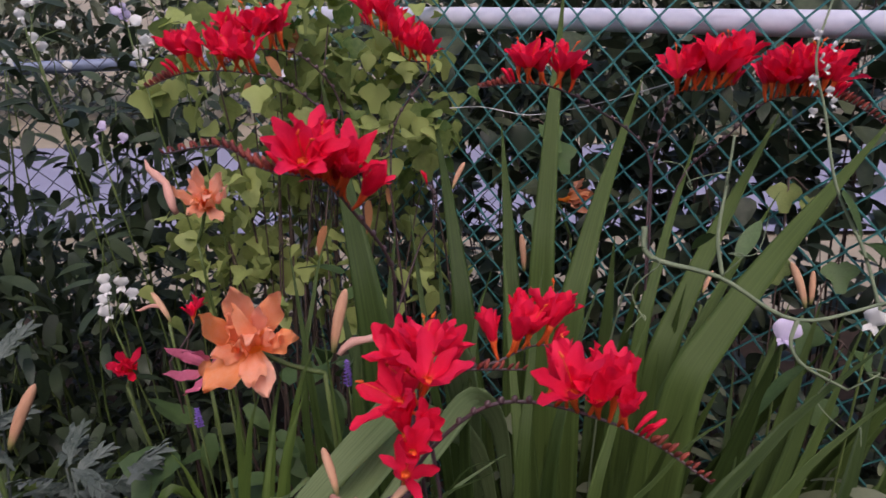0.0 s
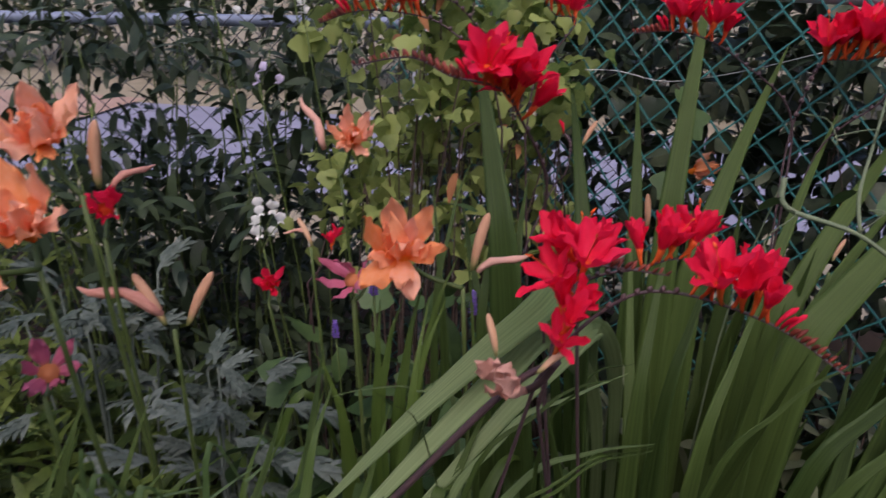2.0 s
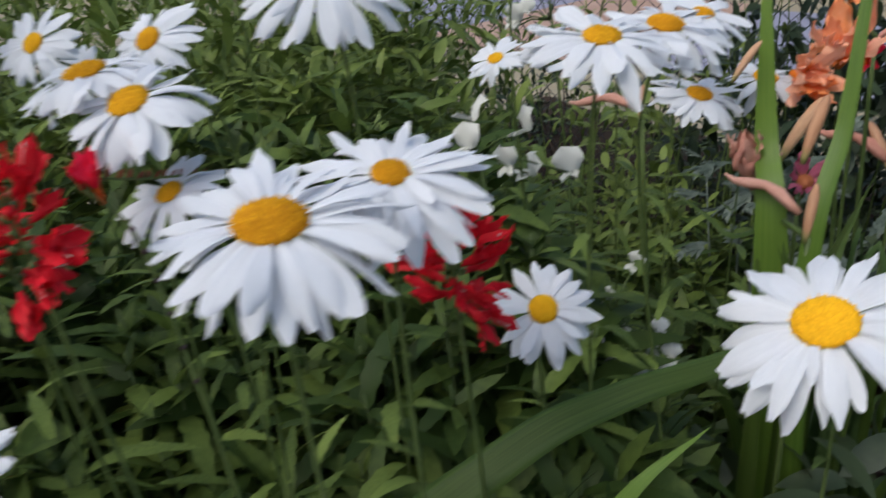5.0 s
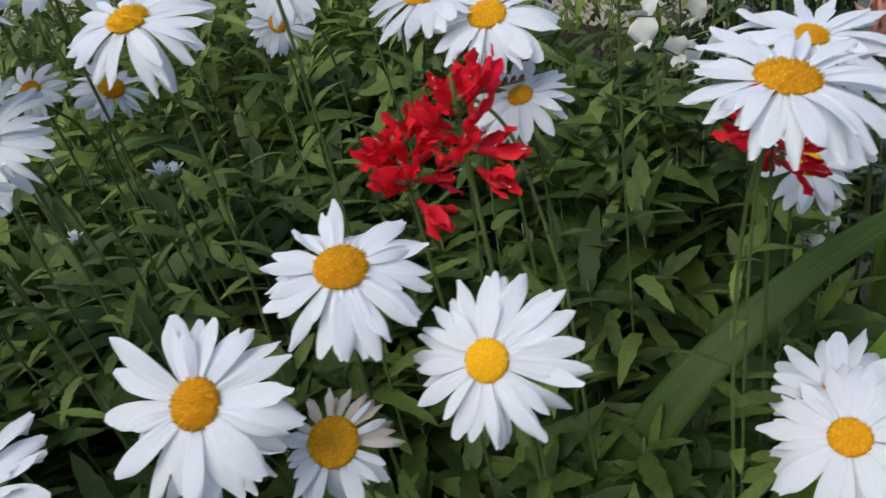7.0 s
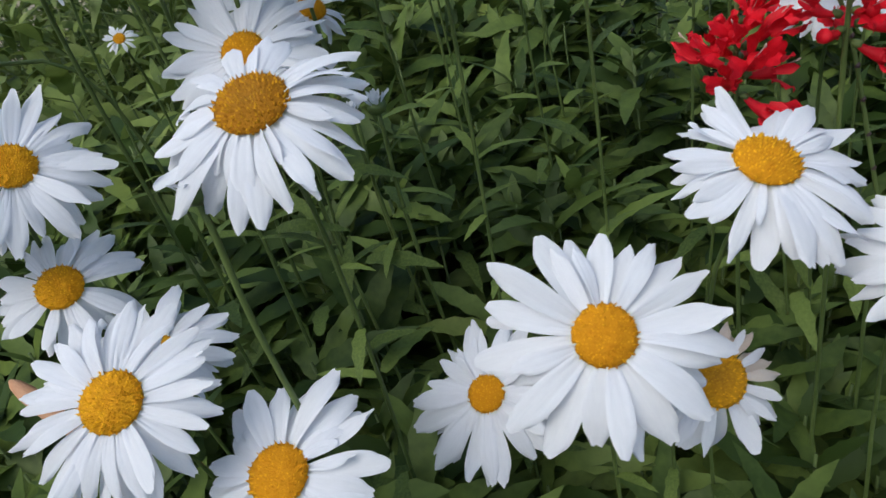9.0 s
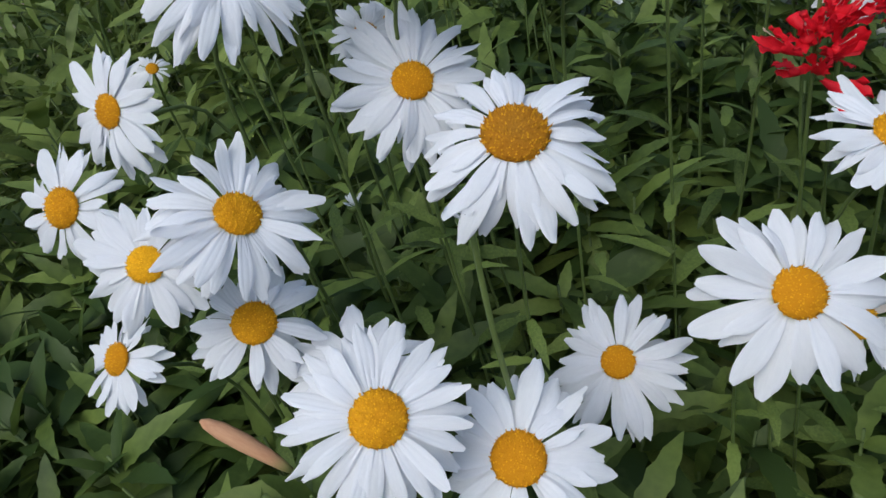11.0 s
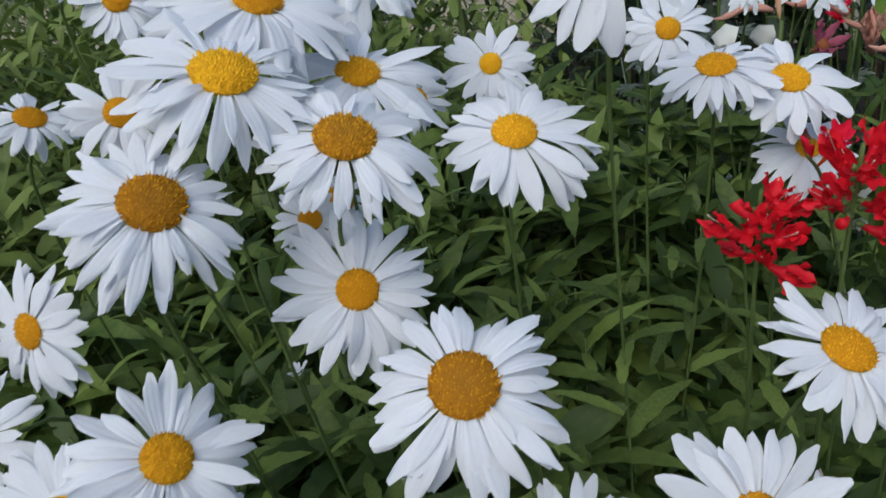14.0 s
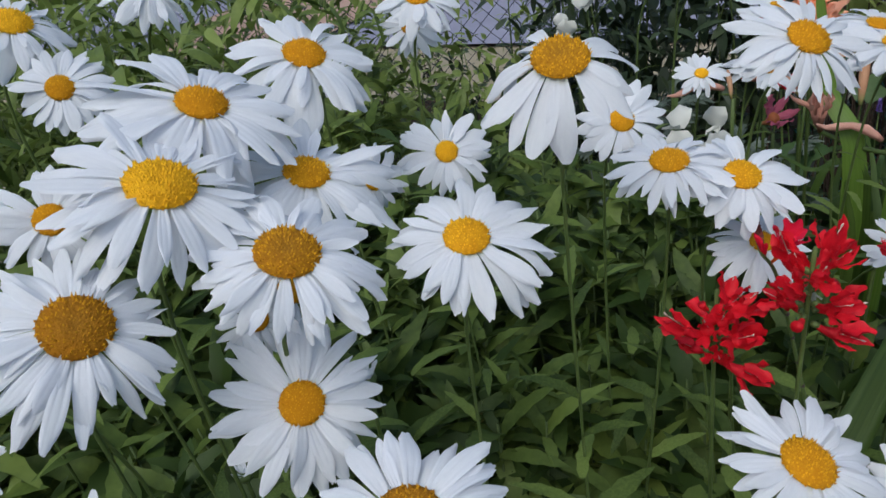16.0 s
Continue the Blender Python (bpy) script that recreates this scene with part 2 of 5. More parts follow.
def petal(length, width, rows, cols, curl=0.0, ruffle=0.0, groove=0.0, tip=0.5, seed=0, cup=0.0, notch=0.0, waist=0.35, end=0.18, waves=11.0):
    """A petal from the origin along +x, its face towards +z. curl: how far it bends back towards its tip."""
    r = random.Random(seed)
    verts, faces = [], []
    ph = r.uniform(0, 6)
    for i in range(rows):
        t = i / (rows - 1)
        w = width * (waist + (1 - waist) * math.sin(min(1, t / 0.6) * math.pi / 2)) * (1 - max(0, (t - tip) / (1 - tip)) ** 2.6 * (1 - end))
        for k in range(cols):
            u = 2 * k / (cols - 1) - 1
            x = t * length - (abs(u) ** 2.5) * (0.03 + 0.30 * end * width) * length * t * t + notch * length * t**6 * math.cos(u * 7 + ph)
            z = -curl * length * t * t + cup * width * u * u + groove * width * math.cos(u * math.pi * 2.5) * (1 - 0.5 * t)
            z += ruffle * width * math.sin(t * waves + ph + (u > 0) * 1.7) * u * u * abs(u) * t
            y = u * w / 2
            verts.append((x, y, z))
    for i in range(rows - 1):
        for k in range(cols - 1):
            a = i * cols + k
            faces.append((a, a + cols, a + cols + 1, a + 1))
    return verts, faces


def ray_petal(width, seed, curl, pointed=0.0, arch=0.0):
    """A daisy's ray of length 1 along +x: narrow foot, widest past its middle, two long grooves and a rounded end with small teeth."""
    r = random.Random(seed)
    verts, faces, rows, cols = [], [], 12, 9
    ph, skew, sway, deep, turn = r.uniform(0, 6), r.uniform(-0.05, 0.05), r.uniform(-0.07, 0.07), r.uniform(0.006, 0.030), r.uniform(-0.35, 0.35)
    for i in range(rows):
        t = i / (rows - 1)
        w = width * (0.40 + 0.60 * math.sin(min(1, t / 0.62) * math.pi / 2)) * (1 - (0.34 + 0.36 * pointed) * max(0, (t - 0.62) / 0.38) ** 2.0)
        for k in range(cols):
            u = 2 * k / (cols - 1) - 1
            end = (0.10 + 0.12 * pointed) * abs(u) ** 2.4 + deep * (0.5 - 0.5 * math.cos(u * 7.0 + ph)) * 1.6 + skew * u * 0.8
            x = t * (1 - end * t**4)
            z = arch * math.sin(t * math.pi) - curl * t * t + 0.028 * width * math.cos(u * math.pi * 3) * (1 - 0.4 * t)
            z += width * u * (turn * t * t * 0.5 + 0.05 * math.sin(t * 5 + ph)) + 0.10 * width * u * u * (0.6 - t)
            verts.append((x, u * w / 2 + sway * t * t, z))
    for i in range(rows - 1):
        for k in range(cols - 1):
            a = i * cols + k
            faces.append((a, a + cols, a + cols + 1, a + 1))
    return verts, faces


def facing(place, normal, spin=0.0):
    """A pose at the place whose z looks along the normal."""
    q = Vector(normal).normalized().to_track_quat("Z", "Y").to_matrix().to_4x4()
    return Matrix.Translation(place) @ q @ Matrix.Rotation(spin, 4, "Z")


def along(place, way, spin=0.0):
    """A pose at the place whose x looks along the way, z upwards as far as it can."""
    x = Vector(way).normalized()
    y = UP.cross(x)
    y = y.normalized() if y.length > 1e-4 else Vector((0, 1, 0))
    z = x.cross(y)
    m = Matrix((x, y, z)).transposed().to_4x4()
    return Matrix.Translation(place) @ m @ Matrix.Rotation(spin, 4, "X")


def scatter(shape, poses):
    """One list of verts and faces from a shape set at many poses."""
    base, faces = np.array([tuple(v) for v in shape[0]], float), shape[1]
    verts, out = [], []
    for i, m in enumerate(poses):
        a = np.array(m)
        verts.append(base @ a[:3, :3].T + a[:3, 3])
        out += [tuple(k + i * len(base) for k in face) for face in faces]
    return (np.concatenate(verts).tolist() if verts else []), out


def lean(a, b, s):
    return Vector(a) * (1 - s) + Vector(b) * s


def lance(length, width, droop, teeth=0.0, n=6):
    """A narrow leaf along +x, folded on its midrib."""
    verts, faces = [], []
    for i in range(n):
        t = i / (n - 1)
        w = width * math.sin(math.pi * min(1, 0.12 + t * 0.88)) ** 0.8 * (1 + teeth * (i % 2)) + 0.0004
        z = -droop * length * t * t
        verts += [(t * length, -w / 2, z + w * 0.09), (t * length, 0, z), (t * length, w / 2, z + w * 0.09)]
    for i in range(n - 1):
        a = i * 3
        faces += [(a, a + 3, a + 4, a + 1), (a + 1, a + 4, a + 5, a + 2)]
    return verts, faces


def leafy_pose(p, yaw, pitch, roll, s):
    return Matrix.Translation(p) @ Matrix.Rotation(yaw, 4, "Z") @ Matrix.Rotation(-pitch, 4, "Y") @ Matrix.Rotation(roll, 4, "X") @ Matrix.Scale(s, 4)


# ---- ground, road and verge ----
def sheet(name, x0, x1, y0, y1, z, material, nx, ny, rough, label, category):
    verts, faces = [], []
    for j in range(ny + 1):
        for i in range(nx + 1):
            x, y = x0 + (x1 - x0) * i / nx, y0 + (y1 - y0) * j / ny
            verts.append((x, y, z + rough * noise.noise((x * 3, y * 3, 0)) + rough * 0.5 * noise.noise((x * 11, y * 11, 3))))
    for j in range(ny):
        for i in range(nx):
            a = j * (nx + 1) + i
            faces.append((a, a + 1, a + nx + 2, a + nx + 1))
    return tagged(new(name, mesh(name, verts, faces, material)), label, category, "", "structure")


sheet("ground", -60, 60, -60, 90, -0.03, VERGE, 60, 60, 0.01, "dry pale ground of sand and thin grass", "ground")
sheet("flower_bed_soil", -3.2, 3.0, -2.2, 2.6, 0.0, SOIL, 90, 80, 0.03, "dark damp garden soil under the plants", "soil")
sheet("road", -40, 40, 3.55, 5.65, 0.0, ASPHALT, 80, 6, 0.004, "pale bluish grey asphalt road behind the fence", "road")
sheet("gravel_patch", -5.6, -3.75, 3.3, 5.75, 0.02, GRAVEL, 20, 20, 0.008, "pinkish gravel crossing over the grey road", "gravel")
# unseen wall, added behind the camera to keep low sky light off the plants
wall = bmesh.new()
bmesh.ops.create_cube(wall, size=1.0, matrix=Matrix.Translation((0, -3.6, 1.4)) @ Matrix.Diagonal((14, 0.3, 2.8, 1)))
shade_wall_mesh = bpy.data.meshes.new("wall_south")
wall.to_mesh(shade_wall_mesh)
shade_wall_mesh.materials.append(PLASTER)
tagged(new("wall_south", shade_wall_mesh), "plain grey plastered wall, unseen, added behind the camera to block low sky light", "wall", "", "structure")


# ---- chain-link fences ----
def chain_link(name, x0, y0, x1, y1, z0, z1, pitch, wire, material, rail_z, rail_r, rail_mat, posts, label, turned=0.0):
    """A fence from one foot to the other: bent wires hooked into one another, a top rail and posts."""
    root = tagged(new(name), label, "fence")
    a, b = Vector((x0, y0, 0)), Vector((x1, y1, 0))
    root.matrix_basis = Matrix.Translation(a)
    way, span = (b - a).normalized(), (b - a).length
    out = Vector((-way.y, way.x, 0))
    half = pitch / 2
    for c in range(int(span / half)):
        line, k, z = [], 0, z0
        while z < z1:
            s = c * half + (half * 0.5 if (k + c) % 2 else -half * 0.5) * 1.06
            line.append(way * s + UP * z + out * (wire * 0.9 * (1 if k % 2 else -1)))
            z += half * 1.02
            k += 1
        part("wire", mesh("wire", *tube(line, wire, 5), material), root)
    rail = spline([way * (-0.05) + UP * rail_z + out * 0.024, way * span * 0.5 + UP * (rail_z + 0.004) + out * 0.024, way * (span + 0.05) + UP * rail_z + out * 0.024], 12)
    part("top_rail", mesh("top_rail", *tube(rail, rail_r, 16), rail_mat), root)
    for s in posts:
        post = [way * s + UP * z + out * (0.05 + rail_r) for z in (-0.02, 0.5, rail_z + 0.03)]
        part("post", mesh("post", *tube(post, rail_r * 1.25, 14), rail_mat), root)
    return root


green_fence = chain_link("green_fence", -0.42, 1.64, 1.50, 0.27, 0.05, 1.24, 0.063, 0.0024, GREENWIRE, 1.165, 0.0172, RAIL, (0.02, 2.3),
                         "chain-link fence with green coated wire and pale grey top rail")
grey_fence = chain_link("grey_fence", -3.60, 1.12, 0.30, 2.44, 0.04, 1.06, 0.066, 0.0020, GREYWIRE, 1.02, 0.0172, OLDRAIL, (3.4,),
                        "grey chain-link fence with weathered bluish top rail")


# ---- flowers ----
DAISY_PETALS = [mesh("petal", *ray_petal(w, i, c, p, h), WHITE)
                for i, (w, c, p, h) in enumerate(((0.33, 0.03, 0.1, 0.03), (0.30, 0.08, 0.2, 0.05), (0.36, 0.0, 0.0, 0.02), (0.32, 0.16, 0.1, 0.07), (0.27, 0.05, 0.6, 0.03),
                                                  (0.34, 0.11, 0.2, 0.05), (0.29, -0.07, 0.4, -0.02), (0.33, 0.22, 0.1, 0.09), (0.31, 0.02, 0.3, 0.06), (0.35, 0.13, 0.0, 0.08), (0.26, 0.28, 0.5, 0.08)))]
FADED_PETALS = [mesh("petal", *petal(1.0, w, 9, 7, c, 0.3, 0.05, 0.55, i, -0.15, 0.03, 0.4), FADED) for i, (w, c) in enumerate(((0.24, 0.22), (0.28, 0.3)))]


def disc_shape(seed):
    """A low dome of small florets in spirals, with a dimple in its middle; radius 1."""
    pieces, n = [], 300
    verts, faces = [], []
    for j in range(7):
        r = 1.0 * j / 6
        for k in range(18):
            a = math.tau * k / 18
            verts.append((r * math.cos(a), r * math.sin(a), 0.33 * (1 - r * r) - 0.10 * math.exp(-(r * 4) ** 2)))
    for j in range(6):
        for k in range(18):
            k2 = (k + 1) % 18
            faces.append((j * 18 + k, (j + 1) * 18 + k, (j + 1) * 18 + k2, j * 18 + k2))
    under = len(verts)
    verts += [(0.7 * math.cos(math.tau * k / 18), 0.7 * math.sin(math.tau * k / 18), -0.35) for k in range(18)]
    faces += [(108 + k, under + k, under + (k + 1) % 18, 108 + (k + 1) % 18) for k in range(18)]
    pieces.append((verts, faces))
    r0 = random.Random(seed)
    for i in range(n):
        r, a = min(1, math.sqrt((i + 0.5) / n) * r0.uniform(0.97, 1.03)), i * 2.39996 + r0.uniform(-0.12, 0.12)
        z = 0.33 * (1 - r * r) - 0.10 * math.exp(-(r * 4) ** 2)
        s, h = 0.052, r0.uniform(0.03, 0.15)
        x, y = r * math.cos(a), r * math.sin(a)
        tx, ty = x * (1 + h * 0.7), y * (1 + h * 0.7)
        ring = [(x + s * math.cos(q), y + s * math.sin(q), z - 0.02) for q in (0, 2.1, 4.2)]
        pieces.append((ring + [(tx, ty, z + h)], [(0, 1, 3), (1, 2, 3), (2, 0, 3)]))
    return join(*pieces)


STEM_LEAF = [mesh("leaf", *lance(1.0, 0.17, 0.35, 0.25, 9), LANCE), mesh("leaf", *lance(1.0, 0.22, 0.6, 0.3, 9), LANCE)]
DISC = [mesh("flower_head", *disc_shape(1), YELLOW), mesh("flower_head", *disc_shape(2), OCHRE)]


def stem_line(top, normal, foot, bend):
    top, normal, foot = Vector(top), Vector(normal), Vector(foot)
    return spline([foot, lean(foot, top, 0.5) + Vector(bend), top - normal * 0.07 - UP * 0.05, top], 6)


def daisy(place, normal, radius, disc, droop=10, count=22, old=False, faded=0, foot=None, loose=None):
    place, normal = Vector(place), Vector(normal).normalized()
    foot = Vector(foot) if foot else Vector((place.x - 0.10 * normal.x + rng.uniform(-0.04, 0.04), place.y - 0.10 * normal.y + rng.uniform(-0.02, 0.06), 0))
    kind = "large" if radius > 0.038 else "small" if radius < 0.028 else "medium"
    look_of = "petals hanging down" if droop > 40 else "petals bent slightly back" if droop > 18 else "flat open petals"
    root = tagged(new("shasta_daisy"), f"{kind} white daisy with {look_of} and yellow disc", "daisy", "daisies in the bed")
    root.matrix_basis = Matrix.Translation(foot)
    base = place - normal * (0.35 * disc)
    line = [p - foot for p in stem_line(base, normal, foot, (rng.uniform(-0.02, 0.02), rng.uniform(-0.02, 0.02), 0))]
    part("stem", mesh("stem", *tube(line, [0.0012 - 0.0002 * i / len(line) for i in range(len(line))], 6), GREENSTEM), root)
    head = part("flower_head", DISC[1 if old or droop > 22 else 0], root, facing(place - normal * (0.13 * disc) - foot, normal, rng.uniform(0, 6)) @ Matrix.Scale(disc, 4))
    k = 0.965 * radius / disc
    count = round(count * 1.45)
    gap, lobe, thin = rng.randrange(count), rng.uniform(0, math.tau), rng.uniform(0.04, 0.11)
    for i in range(count):
        a = math.tau * (i + rng.uniform(-0.55, 0.55)) / count
        low = i % 2
        if i == gap and not low:
            continue
        d = droop * 0.55 + rng.uniform(-10, 10) + 6 * low
        if rng.random() < 0.13:
            d += rng.uniform(-18, 28)
        start = 0.80
        reach = 1.08 * (1 + thin * math.sin(a + lobe) + 0.5 * thin * math.sin(2 * a - lobe))
        length = (k * reach - start) * (rng.uniform(0.90, 1.06) if low else rng.uniform(0.76, 1.03)) / max(0.5, math.cos(radians(d * 0.6)))
        if rng.random() < 0.06:
            length *= rng.uniform(0.62, 0.8)
        m = Matrix.Rotation(a, 4, "Z") @ Matrix.Translation((start, 0, -0.08 - 0.07 * low)) @ Matrix.Rotation(radians(d), 4, "Y") @ Matrix.Rotation(rng.uniform(-0.36, 0.36), 4, "X") @ Matrix.Rotation(rng.uniform(-0.12, 0.12), 4, "Z")
        wide = min(0.98, 28 / count) * rng.uniform(0.82, 1.14)
        shape = rng.choice(FADED_PETALS) if i < faded else rng.choice(DAISY_PETALS)
        part("petal", shape, head, m @ Matrix.Diagonal((length, length * wide, length * 0.9, 1)))
    for i in range(loose if loose is not None else 10 if droop > 22 else 4 if droop > 12 else 2):
        length = (k * 1.0 - 0.8) * rng.uniform(0.55, 0.95)
        m = Matrix.Rotation(rng.uniform(0, math.tau), 4, "Z") @ Matrix.Translation((0.82, 0, -0.02)) @ Matrix.Rotation(radians(droop * 0.5 + rng.uniform(-16, 6)), 4, "Y") @ Matrix.Rotation(rng.uniform(-0.7, 0.7), 4, "X") @ Matrix.Rotation(rng.uniform(-0.2, 0.2), 4, "Z")
        part("petal", rng.choice(DAISY_PETALS), head, m @ Matrix.Diagonal((length, length * rng.uniform(0.7, 1.0), length, 1)))
    for i in range(10):
        p = line[0].lerp(line[-1], 0.62 + 0.030 * i + rng.uniform(-0.01, 0.01))
        i0 = min(range(len(line)), key=lambda q: abs(line[q].z - p.z))
        p = Vector((line[i0].x, line[i0].y, p.z)) if abs(line[i0].z - p.z) < 0.02 else p
        part("leaf", STEM_LEAF[i % 2], root, leafy_pose(p, rng.uniform(0, math.tau), rng.uniform(0.2, 1.0), rng.uniform(-0.4, 0.4), (0.066 - 0.0045 * i) * rng.uniform(0.8, 1.2)))
    return root


def daisy_bud(place, size, foot):
    """An unopened daisy: a green cup of scales with a white tuft above it, on a thin stem."""
    place, foot = Vector(place), Vector(foot)
    root = tagged(new("daisy_bud"), "small closed white daisy bud on a green stem", "daisy bud", "daisy buds in the bed")
    root.matrix_basis = Matrix.Translation(foot)
    part("stem", mesh("stem", *tube([p - foot for p in stem_line(place, UP, foot, (0.01, 0.01, 0))], 0.0014, 5), GREENSTEM), root)
    ring = [Vector((0, 0, z * size)) for z in (-0.9, -0.6, -0.1, 0.35)]
    cup = part("calyx", mesh("calyx", *tube(ring, [0.25 * size, 0.75 * size, 1.0 * size, 0.85 * size], 10), GREENSTEM), root, Matrix.Translation(place - foot))
    for i in range(12):
        m = Matrix.Rotation(i * 2.4, 4, "Z") @ Matrix.Translation((0.35 * size * (i % 3) * 0.8, 0, 0.1 * size)) @ Matrix.Rotation(-1.2 + 0.1 * (i % 4), 4, "Y")
        part("petal", DAISY_PETALS[i % 6], cup, m @ Matrix.Scale(size * 1.5, 4))
    return root


def tepal_tube(length, r0, r1, sides=8):
    line = [Vector((length * t, 0, -0.10 * length * math.sin(t * 2.6))) for t in (0, 0.25, 0.5, 0.75, 1)]
    return tube(line, [r0, r0 * 1.05, lean((r0, 0, 0), (r1, 0, 0), 0.35).x, lean((r0, 0, 0), (r1, 0, 0), 0.7).x, r1], sides)


CRO_TUBE = mesh("flower", *tepal_tube(0.016, 0.0011, 0.0027), TUBE)
CRO_PETALS = [mesh("petal", *petal(1.0, w, 8, 5, c, 0.25, 0.03, 0.62, i + 20, 0.24, 0.0, 0.42, 0.48), RED) for i, (w, c) in enumerate(((0.36, 0.02), (0.40, 0.12), (0.32, 0.26), (0.38, -0.08), (0.30, 0.18)))]
STAMEN = mesh("stamen", *join(tube([Vector((0, 0, 0)), Vector((0.6, 0, 0.06)), Vector((1.0, 0, 0.16))], [0.012, 0.012, 0.010], 4), tube([Vector((0.97, 0, 0.13)), Vector((1.0, 0, 0.16)), Vector((1.08, 0, 0.22))], [0.02, 0.035, 0.012], 5)), TUBE)
CRO_BUD = mesh("bud", *tube([Vector((t, 0, 0.05 * math.sin(t * 3))) for t in (0, 0.2, 0.5, 0.8, 1)], [0.10, 0.17, 0.20, 0.15, 0.04], 7), MAROON)
CRO_BUDRED = mesh("bud", *tube([Vector((t, 0, 0.08 * math.sin(t * 3))) for t in (0, 0.3, 0.6, 0.85, 1)], [0.05, 0.07, 0.10, 0.10, 0.03], 7), RED)
CRO_POD = mesh("seed_pod", *tube([Vector((t, 0, 0)) for t in (0, 0.3, 0.7, 1)], [0.35, 0.5, 0.4, 0.1], 6), STEMRED)


def crocosmia(points, first, last, flowers, size=1.0, foot=None, tilt=0.0, label="", buds=10, spread=0.6, stalk=None):
    """A flower spike: the stem climbs through the points; flowers stand on it from first to last of its upper line, buds beyond."""
    pts = [Vector(p) for p in points]
    foot = Vector(foot) if foot else Vector((pts[0].x + rng.uniform(-0.05, 0.05), pts[0].y + 0.08, 0))
    root = tagged(new("crocosmia"), label or "scarlet crocosmia flower spike on a thin dark arching stem", "flower spike", "crocosmia spikes")
    root.matrix_basis = Matrix.Translation(foot)
    upper = [p - foot for p in spline(pts, 12)]
    low = [p - foot for p in spline([foot, lean(foot, pts[0], 0.5) + Vector((0.02, 0.02, 0)), pts[0]], 5)][:-1]
    line = low + upper
    part("stem", mesh("stem", *tube(line, [(0.0013 if stalk else 0.0015) * (1 - 0.55 * i / len(line)) for i in range(len(line))], 7), stalk or STEMRED), root)

    def spot(t):
        x = t * (len(upper) - 1)
        i = min(int(x), len(upper) - 2)
        return upper[i].lerp(upper[i + 1], x - i), (upper[i + 1] - upper[i]).normalized()

    flowers = round(flowers * (1.1 if size < 1.05 else 1.4))
    for i in range(flowers):
        p, way = spot(first + (last - first) * (i + 0.5) / flowers)
        side = way.cross(UP)
        side = side.normalized() if side.length > 0.2 else Vector((1, 0, 0))
        flip = 1 if i % 2 else -1
        aim = (UP * 1.15 + side * (flip * spread * rng.uniform(0.1, 1.0)) + way * rng.uniform(-0.25, 0.5) + Vector((0, -tilt, 0))).normalized()
        s = size * rng.uniform(0.85, 1.12)
        m = along(p, aim, rng.uniform(-0.6, 0.6)) @ Matrix.Scale(s, 4)
        flower = part("flower", CRO_TUBE, root, m)
        wide = rng.choice((0.02, 0.14, 0.28, 0.42, 0.6))
        for k in range(6):
            a = math.tau * k / 6 + rng.uniform(-0.3, 0.3)
            open_ = wide + rng.uniform(-0.10, 0.26)
            length = rng.uniform(0.021, 0.029)
            q = Matrix.Translation((0.0130, 0, -0.0010)) @ Matrix.Rotation(a, 4, "X") @ Matrix.Translation((0, 0, -0.0019)) @ Matrix.Rotation(open_, 4, "Y")
            part("petal", rng.choice(CRO_PETALS), flower, q @ Matrix.Scale(length, 4))
        if wide > 0.3:
            part("stamen", STAMEN, flower, Matrix.Translation((0.012, 0, 0)) @ Matrix.Rotation(rng.uniform(0, 6), 4, "X") @ Matrix.Scale(0.027, 4))
    buds = round(buds * 1.5)
    for i in range(buds):
        t = last + (1 - last) * (i + 0.6) / buds
        p, way = spot(min(t, 0.999))
        side = way.cross(UP)
        side = side.normalized() if side.length > 0.2 else Vector((1, 0, 0))
        flip = 1 if i % 2 else -1
        aim = way * 0.55 + UP * 0.85 + side * (0.30 * flip)
        s = (0.0098 - 0.0055 * i / buds) * size
        part("bud", CRO_BUDRED if i < 3 else CRO_BUD, root, along(p, aim) @ Matrix.Scale(s * (1.7 if i < 3 else 1.0), 4))
    for i in range(6):
        p, way = spot(max(0.02, first - 0.03 - 0.045 * i))
        part("seed_pod", CRO_POD, root, along(p, UP + way * 0.3) @ Matrix.Scale(0.0042 * size, 4))
    return root


TRUMPET_TUBE = mesh("flower", *tube([Vector((t * 0.6, 0, -0.10 * math.sin(t * 2.4))) for t in (0, 0.15, 0.35, 0.6, 0.8, 1)], [0.05, 0.065, 0.085, 0.115, 0.145, 0.165], 9), TRUMPET)
TRUMPET_CALYX = mesh("calyx", *tube([Vector((t, 0, 0)) for t in (0, 0.3, 0.7, 1)], [0.3, 0.45, 0.42, 0.3], 6), GREENSTEM)
TRUMPET_LOBES = [mesh("petal", *petal(0.62, w, 8, 5, c, 0.3, 0.03, 0.5, i + 300, 0.2, 0.0, 0.5, 0.3), TRUMPET) for i, (w, c) in enumerate(((0.30, 0.35), (0.25, 0.6), (0.34, 0.1), (0.28, -0.1)))]
TRUMPET_STAMEN = mesh("stamen", *join(tube([Vector((0, 0, 0)), Vector((0.3, 0, 0.02)), Vector((0.62, 0, 0.07))], 0.010, 4), tube([Vector((0.60, 0, 0.05)), Vector((0.64, 0, 0.07)), Vector((0.70, 0, 0.10))], [0.012, 0.026, 0.010], 5)), POLLEN)


